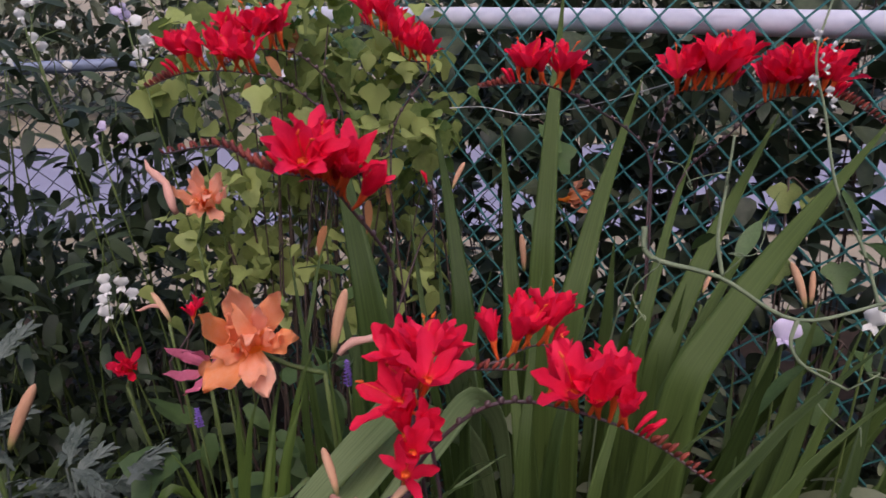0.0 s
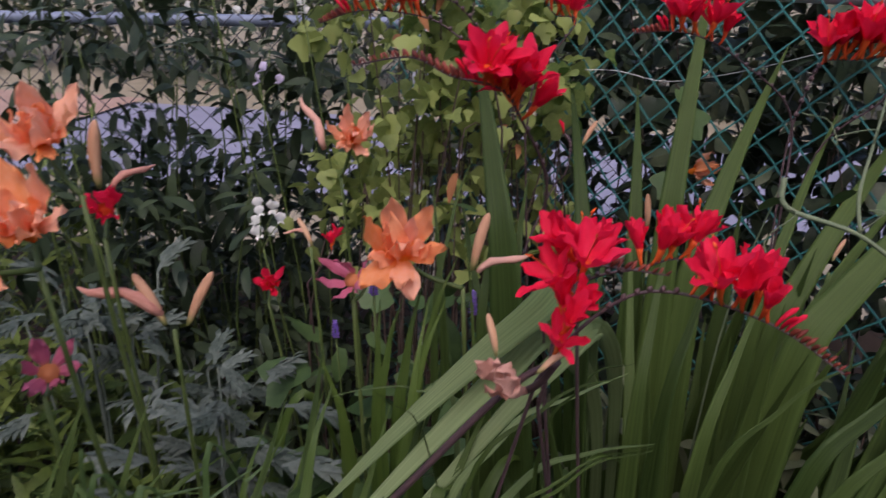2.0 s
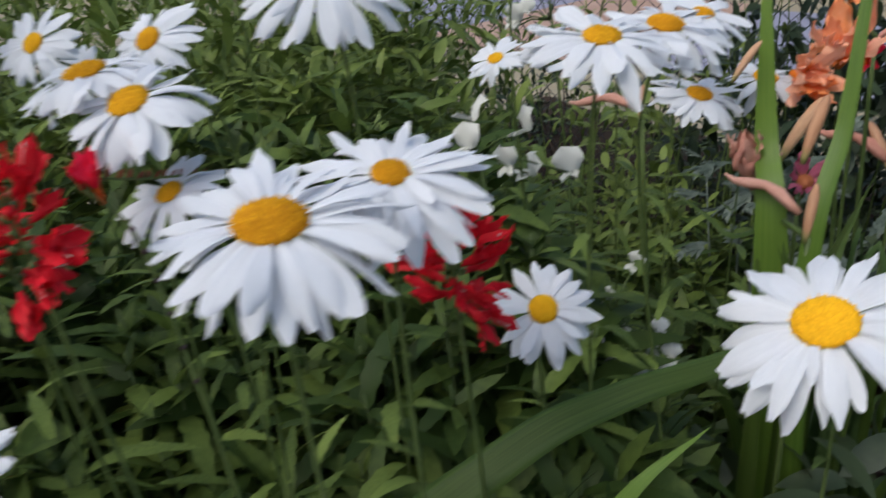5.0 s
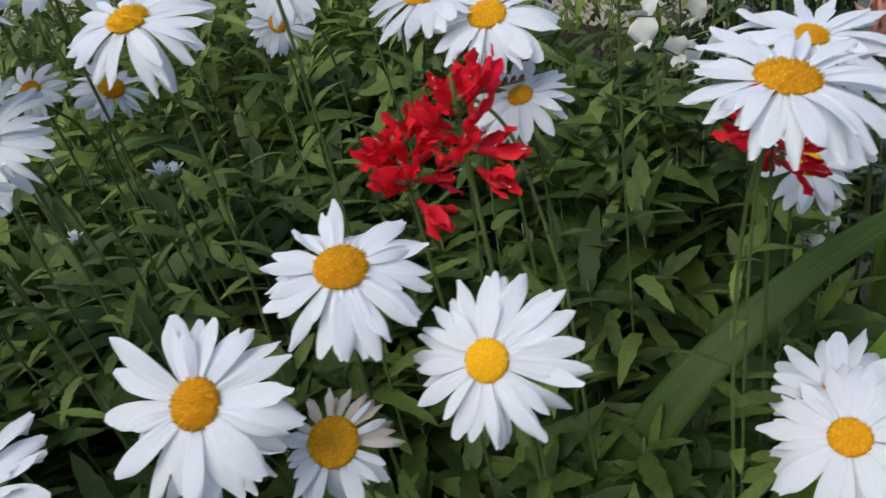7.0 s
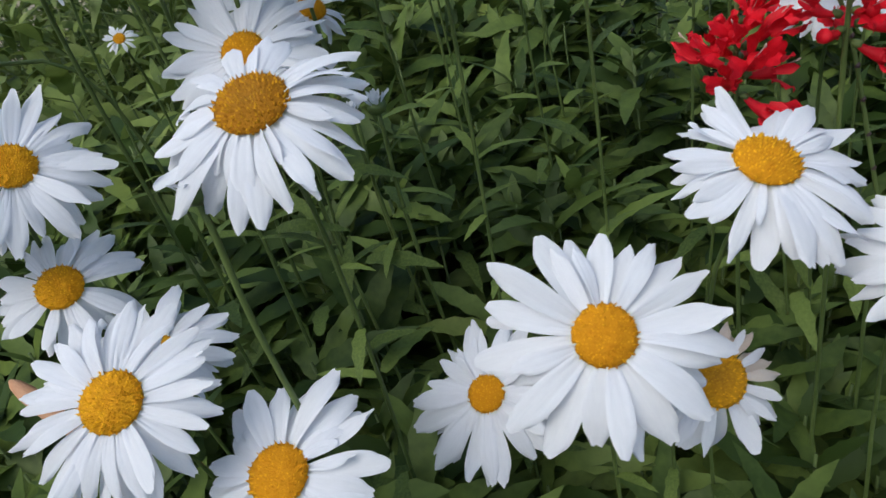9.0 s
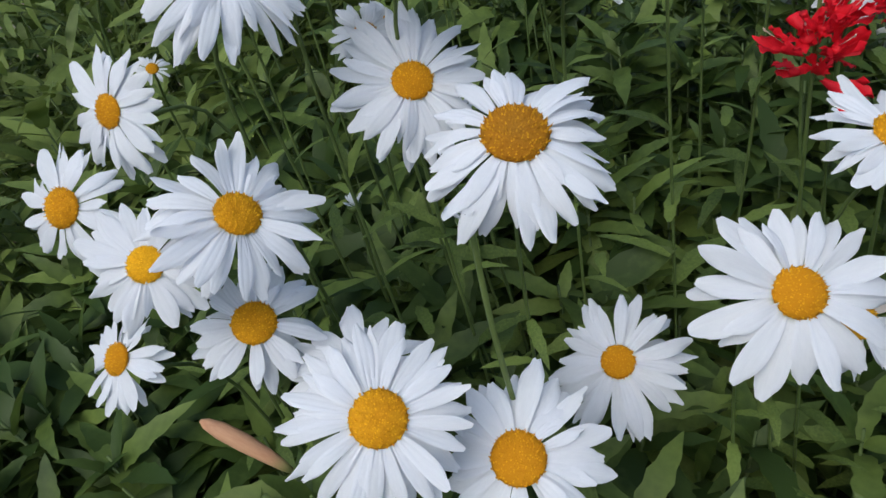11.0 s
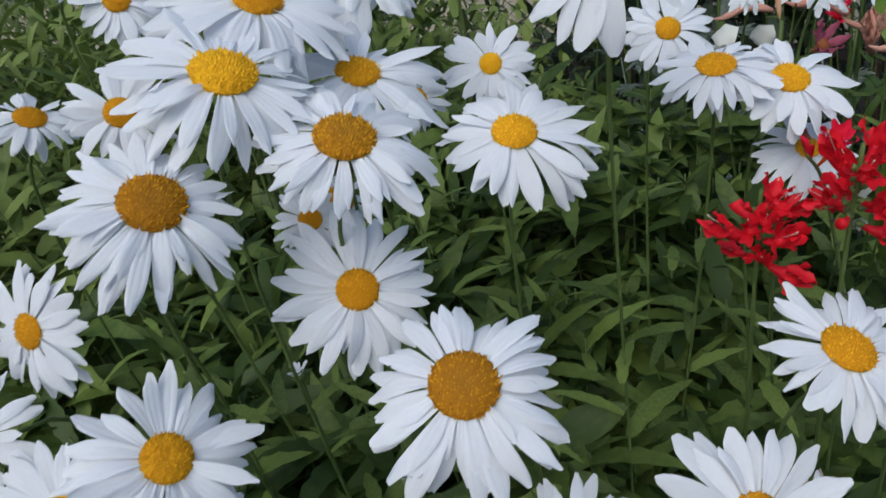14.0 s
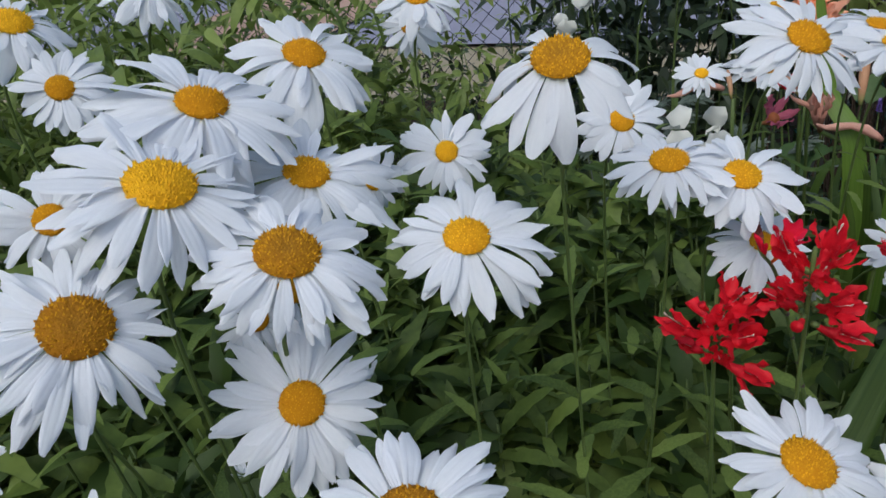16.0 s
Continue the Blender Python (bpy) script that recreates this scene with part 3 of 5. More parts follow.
def trumpet_spray(middle, foot, count, size, label):
    """A loose head of curved red trumpets that stand out round the top of a stem, with dark calyces and buds."""
    middle, foot = Vector(middle), Vector(foot)
    root = tagged(new("trumpet_flower"), label, "flower spike", "red trumpet flowers")
    root.matrix_basis = Matrix.Translation(foot)
    line = [p - foot for p in spline([foot, lean(foot, middle, 0.55) + Vector((0.012, 0.008, 0)), middle - UP * size * 0.9, middle + UP * size * 0.7], 6)]
    part("stem", mesh("stem", *tube(line, [0.0016 - 0.0007 * i / len(line) for i in range(len(line))], 6), GREENSTEM), root)
    for i in range(count):
        t = (i + 0.5) / count
        a = i * 2.4 + rng.uniform(-0.4, 0.4)
        rise = -0.15 + 1.6 * t + rng.uniform(-0.4, 0.4)
        way = Vector((math.cos(a), math.sin(a), rise)).normalized()
        at = middle - foot + UP * (size * (1.3 * t - 0.85))
        long = size * rng.uniform(0.62, 1.0) * (1.0 if t < 0.85 else 0.75)
        start = at + way * (0.15 * size)
        part("calyx", TRUMPET_CALYX, root, along(at + way * 0.1 * size, way) @ Matrix.Scale(0.0040, 4))
        flower = part("flower", TRUMPET_TUBE, root, along(start, way, rng.uniform(-0.5, 0.5)) @ Matrix.Scale(long, 4))
        if rng.random() < 0.2:
            continue
        for k in range(5):
            q = Matrix.Translation((0.54, 0, -0.06)) @ Matrix.Rotation(math.tau * k / 5 + rng.uniform(-0.3, 0.3), 4, "X") @ Matrix.Translation((0, 0, 0.12)) @ Matrix.Rotation(-rng.uniform(0.0, 0.95), 4, "Y")
            part("petal", rng.choice(TRUMPET_LOBES), flower, q @ Matrix.Scale(rng.uniform(0.75, 1.25), 4))
        part("stamen", TRUMPET_STAMEN, flower, Matrix.Translation((0.45, 0, -0.03)) @ Matrix.Rotation(rng.uniform(-0.6, 0.6), 4, "X"))
    return root


def lily_petals(material, tag):
    return [mesh("petal", *petal(1.0, w, 18, 9, c, 0.28, 0.04, 0.42, i + tag, 0.16, 0.0, 0.36, 0.04, 16.0), material) for i, (w, c) in enumerate(((0.42, 0.50), (0.37, 0.85), (0.48, 0.28), (0.40, 0.70)))]


LILY = {"orange": lily_petals(ORANGE, 40), "pink": lily_petals(PINK, 60), "red": lily_petals(RED, 80), "spent": lily_petals(SALMON, 90)}
LILY_TUBE = {k: mesh("flower", *tepal_tube(0.03, 0.003, 0.009), v) for k, v in (("orange", ORANGE), ("pink", PINK), ("red", RED), ("spent", SALMON))}
LILY_BUD = mesh("bud", *tube([Vector((t, 0, 0.04 * math.sin(t * 3))) for t in (0, 0.12, 0.3, 0.55, 0.8, 0.94, 1)], [0.035, 0.055, 0.074, 0.090, 0.084, 0.054, 0.016], 9), PEACH)
SPENT_BUD = mesh("spent_flower", *tube([Vector((t, 0.04 * math.sin(t * 9), 0.09 * math.sin(t * 5))) for t in (0, 0.12, 0.3, 0.5, 0.7, 0.85, 1)], [0.045, 0.060, 0.080, 0.058, 0.070, 0.042, 0.012], 8), SALMON)


def lily_flower(root, foot, place, normal, size, colour, double=True):
    """An open lily: a short tube with recurved ruffled petals, in two or three whorls."""
    normal = Vector(normal).normalized()
    flower = part("flower", LILY_TUBE[colour], root, along(Vector(place) - normal * 0.035 - foot, normal))
    for i in range(17 if double else 6):
        whorl = i // 6 if double else 0
        a = 0.26 + math.tau * i / (6 if whorl == 0 else 5) + 0.4 * whorl + rng.uniform(-0.12, 0.12)
        open_ = (1.0 + 0.2 * (i % 2) if whorl == 0 else 0.85 if whorl == 1 else 0.45) + rng.uniform(-0.3, 0.3)
        if colour == "spent" or (colour == "red" and not double):
            open_ *= 0.55
        length = size * (rng.uniform(0.86, 1.08) if whorl == 0 else rng.uniform(0.55, 0.88))
        q = Matrix.Translation((0.027, 0, 0)) @ Matrix.Rotation(a, 4, "X") @ Matrix.Translation((0, 0, 0.004)) @ Matrix.Rotation(-open_, 4, "Y")
        part("petal", rng.choice(LILY[colour]), flower, q @ Matrix.Scale(length, 4))


def daylily(hub, foot=None, flowers=(), buds=(), spent=(), label="", via=(), stalk=None):
    """A scape with its hub; flowers: (place, normal, size, colour); buds and spent: (foot, tip)."""
    hub = Vector(hub)
    foot = Vector(foot) if foot else Vector((hub.x + rng.uniform(-0.04, 0.04), hub.y + rng.uniform(0.0, 0.08), 0))
    root = tagged(new("daylily"), label or "orange daylily with open flowers and buds on green scape", "lily", "daylilies")
    root.matrix_basis = Matrix.Translation(foot)
    line = [p - foot for p in spline([foot, *([Vector(p) for p in via] or [lean(foot, hub, 0.5) + Vector((0.015, 0.01, 0))]), hub], 7)]
    pieces = [tube(line, [0.0034 - 0.0012 * i / len(line) for i in range(len(line))], 7)]
    for place, normal, size, col in flowers:
        tip = Vector(place) - Vector(normal).normalized() * 0.036
        pieces.append(tube([p - foot for p in spline([hub, lean(hub, tip, 0.5) + UP * -0.004, tip], 4)], 0.0026, 6))
    part("scape", mesh("scape", *join(*pieces), stalk or GREENSTEM), root)
    for place, normal, size, col in flowers:
        lily_flower(root, foot, place, normal, size, col, col == "orange" or (col == "red" and size < 0.035))
    for a, b in buds:
        a, b = Vector(a), Vector(b)
        part("bud", LILY_BUD, root, along(a - foot, b - a) @ Matrix.Scale((b - a).length, 4))
    for a, b in spent:
        a, b = Vector(a), Vector(b)
        part("spent_flower", SPENT_BUD, root, along(a - foot, b - a) @ Matrix.Scale((b - a).length, 4), "shrivelled salmon-pink flower")
    return root


def leaf_clump(name, foot, label, category):
    root = tagged(new(name), label, category, "leaf clumps")
    root.matrix_basis = Matrix.Translation(foot)
    root["foot"] = foot
    return root


def sword(root, foot, mid, tip, width, material, pleats, twist=None, look_of=None, narrow=0.0):
    """One long leaf of a clump, from its foot through its middle to its tip."""
    base = Vector(root["foot"])
    mids = [Vector(p) for p in mid] if isinstance(mid, list) else [Vector(mid)]
    if len(mids) == 1:
        low, high = Vector(foot) - mids[0], mids[0] - Vector(tip)
        mids.insert(0, mids[0] + high * min(0.8, 0.08 / high.length) + low * 0.14)
        width *= 1.08 if pleats > 1 else 1.0
    line = [p - base for p in spline([Vector(foot), *mids, Vector(tip)], 6)]
    way = line[-1] - line[0]
    front = Vector((-0.25, -1, 0.15))
    face = Vector(look_of) if look_of else front - way * (front.dot(way) / way.length_squared)
    part("leaf", grain(mesh("leaf", *blade(line, width, face.normalized(), pleats, 0.26, rng.uniform(-0.5, 0.5) if twist is None else twist, narrow), material), 2 * pleats + 1, width), root)


# ---- daisies ----
daisy((-0.576, -0.476, 1.170), (0.62, -0.11, 0.78), 0.0348, 0.0117, droop=28, count=28)
daisy((-0.576, -0.426, 1.196), (0.49, -0.03, 0.87), 0.0400, 0.0126, droop=16, count=26)
daisy((-0.595, -0.379, 1.207), (0.49, -0.01, 0.87), 0.0441, 0.0106, droop=10, count=24)
daisy((-0.610, -0.291, 1.198), (0.48, -0.16, 0.86), 0.0412, 0.0110, droop=14, count=22)
daisy((-0.571, -0.357, 1.166), (0.42, -0.06, 0.91), 0.0395, 0.0105, droop=12, count=22)
daisy((-0.533, -0.420, 1.169), (0.43, -0.10, 0.90), 0.0362, 0.0119, droop=26, count=26)
daisy((-0.501, -0.349, 1.136), (0.29, -0.23, 0.93), 0.0382, 0.0102, droop=14, count=22)
daisy((-0.577, -0.222, 1.111), (0.49, -0.61, 0.63), 0.0303, 0.0072, droop=8, count=20)
daisy((-0.546, -0.426, 1.097), (0.54, -0.40, 0.75), 0.0368, 0.0094, droop=8, count=26)
daisy((-0.472, -0.466, 1.105), (0.34, -0.28, 0.90), 0.0374, 0.0123, droop=26, count=24)
daisy((-0.361, -0.350, 1.046), (0.35, -0.09, 0.93), 0.0360, 0.0114, droop=14, count=24)
daisy((-0.469, -0.305, 1.199), (0.19, -0.38, 0.90), 0.0375, 0.0122, droop=42, count=12, faded=1, loose=1)
daisy((-0.479, -0.175, 1.115), (0.37, -0.58, 0.73), 0.0292, 0.0077, droop=10, count=20)
daisy((-0.443, -0.216, 1.111), (0.08, -0.18, 0.98), 0.0344, 0.0106, droop=18, count=22)
daisy((-0.406, -0.207, 1.100), (0.30, -0.34, 0.89), 0.0359, 0.0101, droop=14, count=20)
daisy((-0.394, -0.203, 1.056), (0.20, -0.40, 0.90), 0.0291, 0.0069, droop=12, count=22)
daisy((-0.383, -0.111, 1.144), (0.45, -0.35, 0.82), 0.0436, 0.0132, droop=20, count=24)
daisy((-0.470, 0.062, 1.059), (0.16, -0.44, 0.88), 0.0244, 0.0060, droop=6, count=16)
daisy((-0.664, -0.094, 1.154), (0.50, -0.73, 0.47), 0.0255, 0.0073, droop=8, count=18)
daisy((-0.636, -0.124, 1.183), (0.31, -0.22, 0.93), 0.0310, 0.0090, droop=16, count=18)
daisy((-0.737, -0.344, 1.198), (0.66, -0.42, 0.62), 0.0264, 0.0075, droop=12, count=20)
daisy((-0.807, -0.310, 1.227), (0.58, 0.04, 0.81), 0.0347, 0.0121, droop=14, count=20)
daisy((-0.761, -0.242, 1.225), (0.51, -0.05, 0.86), 0.0307, 0.0090, droop=34, count=18)
daisy((-0.633, -0.242, 1.170), (0.66, -0.53, 0.53), 0.0139, 0.0047, droop=8, count=16)
daisy((-0.630, -0.439, 1.182), (0.69, -0.41, 0.60), 0.0230, 0.0065, droop=10, count=20)
daisy((-0.792, -0.393, 1.148), (0.57, 0.10, 0.81), 0.0261, 0.0091, droop=16, count=20)
daisy((-0.603, -0.386, 1.098), (0.56, -0.39, 0.73), 0.0197, 0.0061, droop=8, count=18)
daisy((-0.568, -0.521, 1.090), (0.67, 0.05, 0.74), 0.0353, 0.0095, droop=10, count=24)
daisy((-0.599, -0.551, 1.080), (0.51, -0.49, 0.70), 0.0286, 0.0077, droop=8, count=20)
daisy((-0.586, -0.529, 1.029), (0.58, -0.18, 0.80), 0.0309, 0.0102, droop=10, count=20)
daisy((-0.631, -0.573, 1.033), (0.05, -0.64, 0.77), 0.0233, 0.0075, droop=10, count=20)
daisy((-0.653, -0.547, 1.094), (0.28, -0.72, 0.64), 0.0263, 0.0090, droop=10, count=20)
daisy((-0.646, -0.510, 1.120), (0.11, -0.87, 0.48), 0.0293, 0.0076, droop=10, count=20)
daisy((-0.507, -0.544, 1.019), (0.47, -0.29, 0.84), 0.0396, 0.0117, droop=10, count=28)
daisy((-0.468, -0.515, 0.975), (0.28, -0.29, 0.91), 0.0386, 0.0120, droop=8, count=20)
daisy((-0.470, -0.408, 0.917), (0.23, -0.50, 0.84), 0.0410, 0.0097, droop=6, count=24)
daisy((-0.382, -0.421, 1.012), (0.42, -0.48, 0.77), 0.0431, 0.0110, droop=6, count=17)
daisy((-0.545, -0.514, 1.000), (0.41, -0.10, 0.91), 0.0320, 0.0066, droop=10, count=20)
daisy((-0.364, -0.379, 0.964), (0.47, -0.32, 0.82), 0.0299, 0.0119, droop=26, count=18, faded=13, old=True)
daisy((-0.306, -0.329, 1.008), (0.34, -0.59, 0.73), 0.0362, 0.0091, droop=6, count=24)
daisy((-0.624, -0.338, 1.078), (0.71, 0.09, 0.70), 0.0238, 0.0083, droop=10, count=20)
daisy((-0.217, -0.181, 0.893), (0.00, -0.44, 0.90), 0.0432, 0.0104, droop=8, count=22)
daisy((-0.234, -0.150, 0.888), (0.05, -0.35, 0.94), 0.0411, 0.0094, droop=8, count=20)
daisy((-0.283, -0.287, 0.849), (0.05, -0.25, 0.97), 0.0275, 0.0072, droop=8, count=22)
daisy((-0.235, -0.258, 0.855), (-0.05, -0.30, 0.95), 0.0267, 0.0068, droop=8, count=22)
daisy((-0.185, 0.019, 0.982), (0.00, -0.45, 0.89), 0.0503, 0.0146, droop=12, count=24)
daisy((-0.305, -0.045, 0.961), (0.53, -0.44, 0.72), 0.0310, 0.0083, droop=8, count=20)
daisy((-0.253, -0.203, 1.087), (0.23, -0.03, 0.97), 0.0415, 0.0123, droop=6, count=26)
daisy((-0.268, -0.150, 1.083), (0.35, -0.12, 0.93), 0.0358, 0.0073, droop=6, count=26)
daisy((-0.328, 0.024, 1.096), (0.24, -0.11, 0.96), 0.0440, 0.0107, droop=3, count=22)
daisy((-0.337, 0.088, 1.091), (0.28, -0.08, 0.96), 0.0421, 0.0111, droop=5, count=22)
daisy((-0.423, 0.243, 1.066), (0.40, -0.07, 0.92), 0.0376, 0.0087, droop=10, count=20)
daisy((-0.434, 0.261, 0.994), (0.34, -0.03, 0.94), 0.0430, 0.0115, droop=14, count=20)
daisy((-0.419, 0.336, 0.995), (0.30, -0.12, 0.95), 0.0357, 0.0111, droop=10, count=18)
daisy((-0.498, 0.223, 1.116), (0.38, -0.04, 0.93), 0.0394, 0.0097, droop=14, count=20)
daisy((-0.501, 0.256, 1.147), (0.41, -0.09, 0.91), 0.0308, 0.0089, droop=12, count=18)
daisy((-0.659, -0.192, 1.069), (0.82, -0.44, 0.35), 0.0273, 0.0077, droop=6, count=20)
daisy((-0.511, 0.134, 1.147), (0.48, -0.10, 0.87), 0.0381, 0.0105, droop=14, count=20)
daisy((-0.821, -0.381, 1.060), (0.60, -0.30, 0.74), 0.0125, 0.0045, droop=8, count=12)

# ---- crocosmia spikes ----
crocosmia([(-0.009, 0.408, 0.931), (0.015, 0.404, 0.975), (0.044, 0.404, 1.003), (0.072, 0.402, 1.009), (0.107, 0.391, 1.006), (0.134, 0.379, 0.999), (0.160, 0.364, 0.986)], 0.52, 0.76, 8, 1.0, buds=9, foot=(-0.249, 0.388, 0))
crocosmia([(-0.003, 0.448, 0.896), (0.004, 0.460, 0.968), (0.024, 0.462, 0.988), (0.057, 0.471, 0.995), (0.080, 0.484, 0.999), (0.106, 0.489, 0.996)], 0.58, 0.9, 6, 1.0, buds=7, foot=(0.05, 0.60, 0))
crocosmia([(-0.006, 0.402, 0.915), (0.002, 0.386, 0.973), (0.008, 0.394, 0.993), (0.011, 0.406, 1.010), (0.017, 0.422, 1.023)], 0.15, 0.9, 6, 1.0, buds=2, tilt=0.6, spread=1.1, foot=(0.07, 0.62, 0))
crocosmia([(0.014, 0.425, 0.975), (0.008, 0.433, 0.997), (0.018, 0.437, 1.007), (0.045, 0.447, 1.003), (0.074, 0.457, 0.997)], 0.1, 0.5, 4, 1.05, buds=8, foot=(0.06, 0.58, 0))
crocosmia([(-0.018, 0.565, 0.981), (-0.017, 0.534, 1.039), (-0.037, 0.499, 1.090), (-0.051, 0.486, 1.112), (-0.086, 0.487, 1.119), (-0.124, 0.521, 1.126), (-0.179, 0.557, 1.113)], 0.32, 0.57, 11, 1.1, buds=18, spread=1.2, foot=(0.02, 0.68, 0))
crocosmia([(-0.087, 0.890, 0.995), (-0.105, 0.864, 1.069), (-0.156, 0.850, 1.122), (-0.208, 0.843, 1.137), (-0.263, 0.842, 1.137), (-0.307, 0.835, 1.122)], 0.5, 0.82, 7, 1.3, buds=9)
crocosmia([(-0.117, 0.986, 0.969), (-0.123, 0.976, 1.084), (-0.155, 0.942, 1.140), (-0.190, 0.925, 1.153), (-0.221, 0.912, 1.150), (-0.244, 0.906, 1.135)], 0.5, 0.85, 6, 1.35, buds=4)
crocosmia([(-0.063, 0.987, 0.968), (-0.053, 0.987, 1.052), (-0.007, 0.994, 1.123), (-0.036, 0.997, 1.133), (-0.065, 1.008, 1.164), (-0.094, 1.012, 1.178)], 0.36, 0.9, 8, 1.3, buds=3)
crocosmia([(0.247, 0.829, 0.951), (0.239, 0.843, 1.045), (0.169, 0.799, 1.103), (0.123, 0.764, 1.128), (0.089, 0.745, 1.135), (0.051, 0.732, 1.133)], 0.5, 0.82, 6, 1.1, buds=9)
crocosmia([(0.279, 0.933, 0.799), (0.287, 0.996, 0.963), (0.301, 1.008, 1.052), (0.317, 1.011, 1.085), (0.347, 0.992, 1.091), (0.383, 0.996, 1.097)], 0.55, 0.98, 9, 1.7, buds=3)
crocosmia([(0.266, 0.888, 0.822), (0.310, 0.948, 0.977), (0.360, 0.933, 1.045), (0.391, 0.908, 1.090), (0.428, 0.891, 1.098), (0.462, 0.869, 1.095), (0.496, 0.840, 1.072)], 0.48, 0.74, 9, 1.5, buds=10)
crocosmia([(-0.051, 0.880, 0.826), (-0.019, 0.914, 0.913), (-0.003, 0.903, 0.940), (0.001, 0.906, 0.976), (-0.010, 0.912, 0.992)], 0.95, 0.97, 0, 1.2, buds=1, label='dark red bud spike of a crocosmia before flowering')
daylily((-0.445, 0.930, 0.690), flowers=(((-0.437, 0.922, 0.728), (0.30, -0.75, 0.58), 0.031, 'red'), ), label='small frilly dark red double flower in dark leaves')
trumpet_spray((-0.408, -0.276, 1.048), (-0.43, -0.26, 0), 14, 0.024, "scarlet trumpet flowers in a loose head on a green stem")
trumpet_spray((-0.368, -0.268, 1.072), (-0.39, -0.25, 0), 14, 0.024, "scarlet trumpet flowers in a loose head before a daisy")
crocosmia([(-0.360, -0.220, 0.950), (-0.382, -0.224, 1.041), (-0.392, -0.239, 1.071), (-0.396, -0.211, 1.064), (-0.400, -0.182, 1.057)], 0.3, 0.42, 1, 0.7, buds=12, foot=(-0.38, -0.24, 0), label='crocosmia spike of dark comb-like buds crossing a daisy', stalk=GREENSTEM)
trumpet_spray((-0.303, -0.103, 1.014), (-0.32, -0.09, 0), 16, 0.026, "scarlet trumpet flowers half hidden under a large daisy")
crocosmia([(-0.382, 0.939, 0.726), (-0.358, 0.951, 0.755), (-0.346, 0.960, 0.778), (-0.350, 0.963, 0.785)], 0.5, 0.95, 2, 0.8, buds=1)

# ---- lilies ----
daylily((-0.095, 0.644, 0.883), flowers=(((-0.155, 0.626, 0.926), (0.18, -0.74, 0.64), 0.06, 'orange'), ), buds=(((-0.087, 0.651, 0.901), (-0.075, 0.672, 0.957)), ), spent=(((-0.080, 0.641, 0.904), (-0.030, 0.652, 0.927)), ), label='double salmon-orange daylily with one slim upright bud')
daylily((-0.349, 1.019, 0.876), flowers=(((-0.319, 0.994, 0.950), (0.34, -0.66, 0.66), 0.048, 'orange'), ), spent=(((-0.380, 1.033, 0.916), (-0.421, 1.061, 0.993)), ), label='salmon-orange daylily with a curled spent flower')
daylily((-0.407, 0.505, 1.001), flowers=(((-0.431, 0.499, 1.055), (0.40, -0.60, 0.69), 0.05, 'orange'), ), buds=(((-0.393, 0.511, 1.006), (-0.390, 0.515, 1.064)), ), spent=(((-0.450, 0.606, 0.975), (-0.430, 0.652, 0.991)), ), label='bright orange double daylily with a tall bud')
daylily((-0.393, 0.427, 0.966), flowers=(((-0.397, 0.425, 1.005), (0.38, -0.62, 0.68), 0.048, 'orange'), ((-0.378, 0.339, 0.998), (0.83, -0.55, 0.10), 0.038, 'orange'), ), label='pair of bright orange double daylilies')
daylily((-0.455, 0.588, 0.923), flowers=(((-0.459, 0.601, 0.954), (0.50, -0.70, 0.51), 0.04, 'red'), ), label='dark red daylily flower beside the orange ones')
daylily((-0.395, 0.594, 0.824), buds=(((-0.404, 0.594, 0.829), (-0.443, 0.606, 0.879)), ((-0.382, 0.600, 0.828), (-0.362, 0.627, 0.881)), ), spent=(((-0.409, 0.597, 0.839), (-0.495, 0.590, 0.873)), ), label='daylily scape with two peach buds and a withered flower')
daylily((-0.428, 0.442, 0.832), flowers=(((-0.428, 0.452, 0.856), (0.51, -0.59, 0.62), 0.034, 'pink'), ), label='rose-pink daylily low among leaves')
daylily((-0.237, 0.721, 0.816), flowers=(((-0.240, 0.713, 0.850), (-0.37, -0.73, 0.57), 0.036, 'pink'), ), label='mauve-pink daylily half hidden behind the orange one')
daylily((-0.297, 0.216, 0.914), flowers=(((-0.374, 0.246, 0.954), (-0.10, -0.30, 0.95), 0.026, 'spent'), ), buds=(((-0.298, 0.213, 0.910), (-0.304, 0.230, 0.952)), ((-0.335, 0.263, 0.950), (-0.335, 0.288, 1.001)), ((-0.374, 0.297, 0.933), (-0.358, 0.331, 0.987)), ), spent=(((-0.312, 0.226, 0.926), (-0.373, 0.221, 0.950)), ((-0.372, 0.230, 0.945), (-0.376, 0.244, 0.977)), ((-0.373, 0.259, 0.930), (-0.402, 0.263, 0.964)), ((-0.370, 0.292, 0.943), (-0.379, 0.266, 0.925)), ), label='daylily scape with salmon spent flowers and brown buds')
daylily((-0.459, 0.215, 0.974), buds=(((-0.461, 0.215, 0.974), (-0.468, 0.226, 1.003)), ((-0.386, 0.234, 1.015), (-0.376, 0.253, 1.045)), ), spent=(((-0.470, 0.216, 0.985), (-0.525, 0.192, 0.991)), ), label='daylily scape with a hanging pink spent flower')
daylily((0.004, 0.385, 0.962), foot=(-0.440, 0.430, 0), via=((-0.360, 0.420, 0.400), (-0.200, 0.405, 0.680), (-0.070, 0.394, 0.874), (-0.022, 0.392, 0.938)), stalk=STEMRED, flowers=(((-0.028, 0.384, 0.944), (-0.35, -0.70, 0.60), 0.029, 'spent'), ), buds=(((-0.034, 0.380, 0.964), (-0.042, 0.388, 0.989)), ((-0.008, 0.380, 0.955), (0.013, 0.391, 0.972)), ), label='dark purplish daylily scape with folded salmon spent flower and buds')
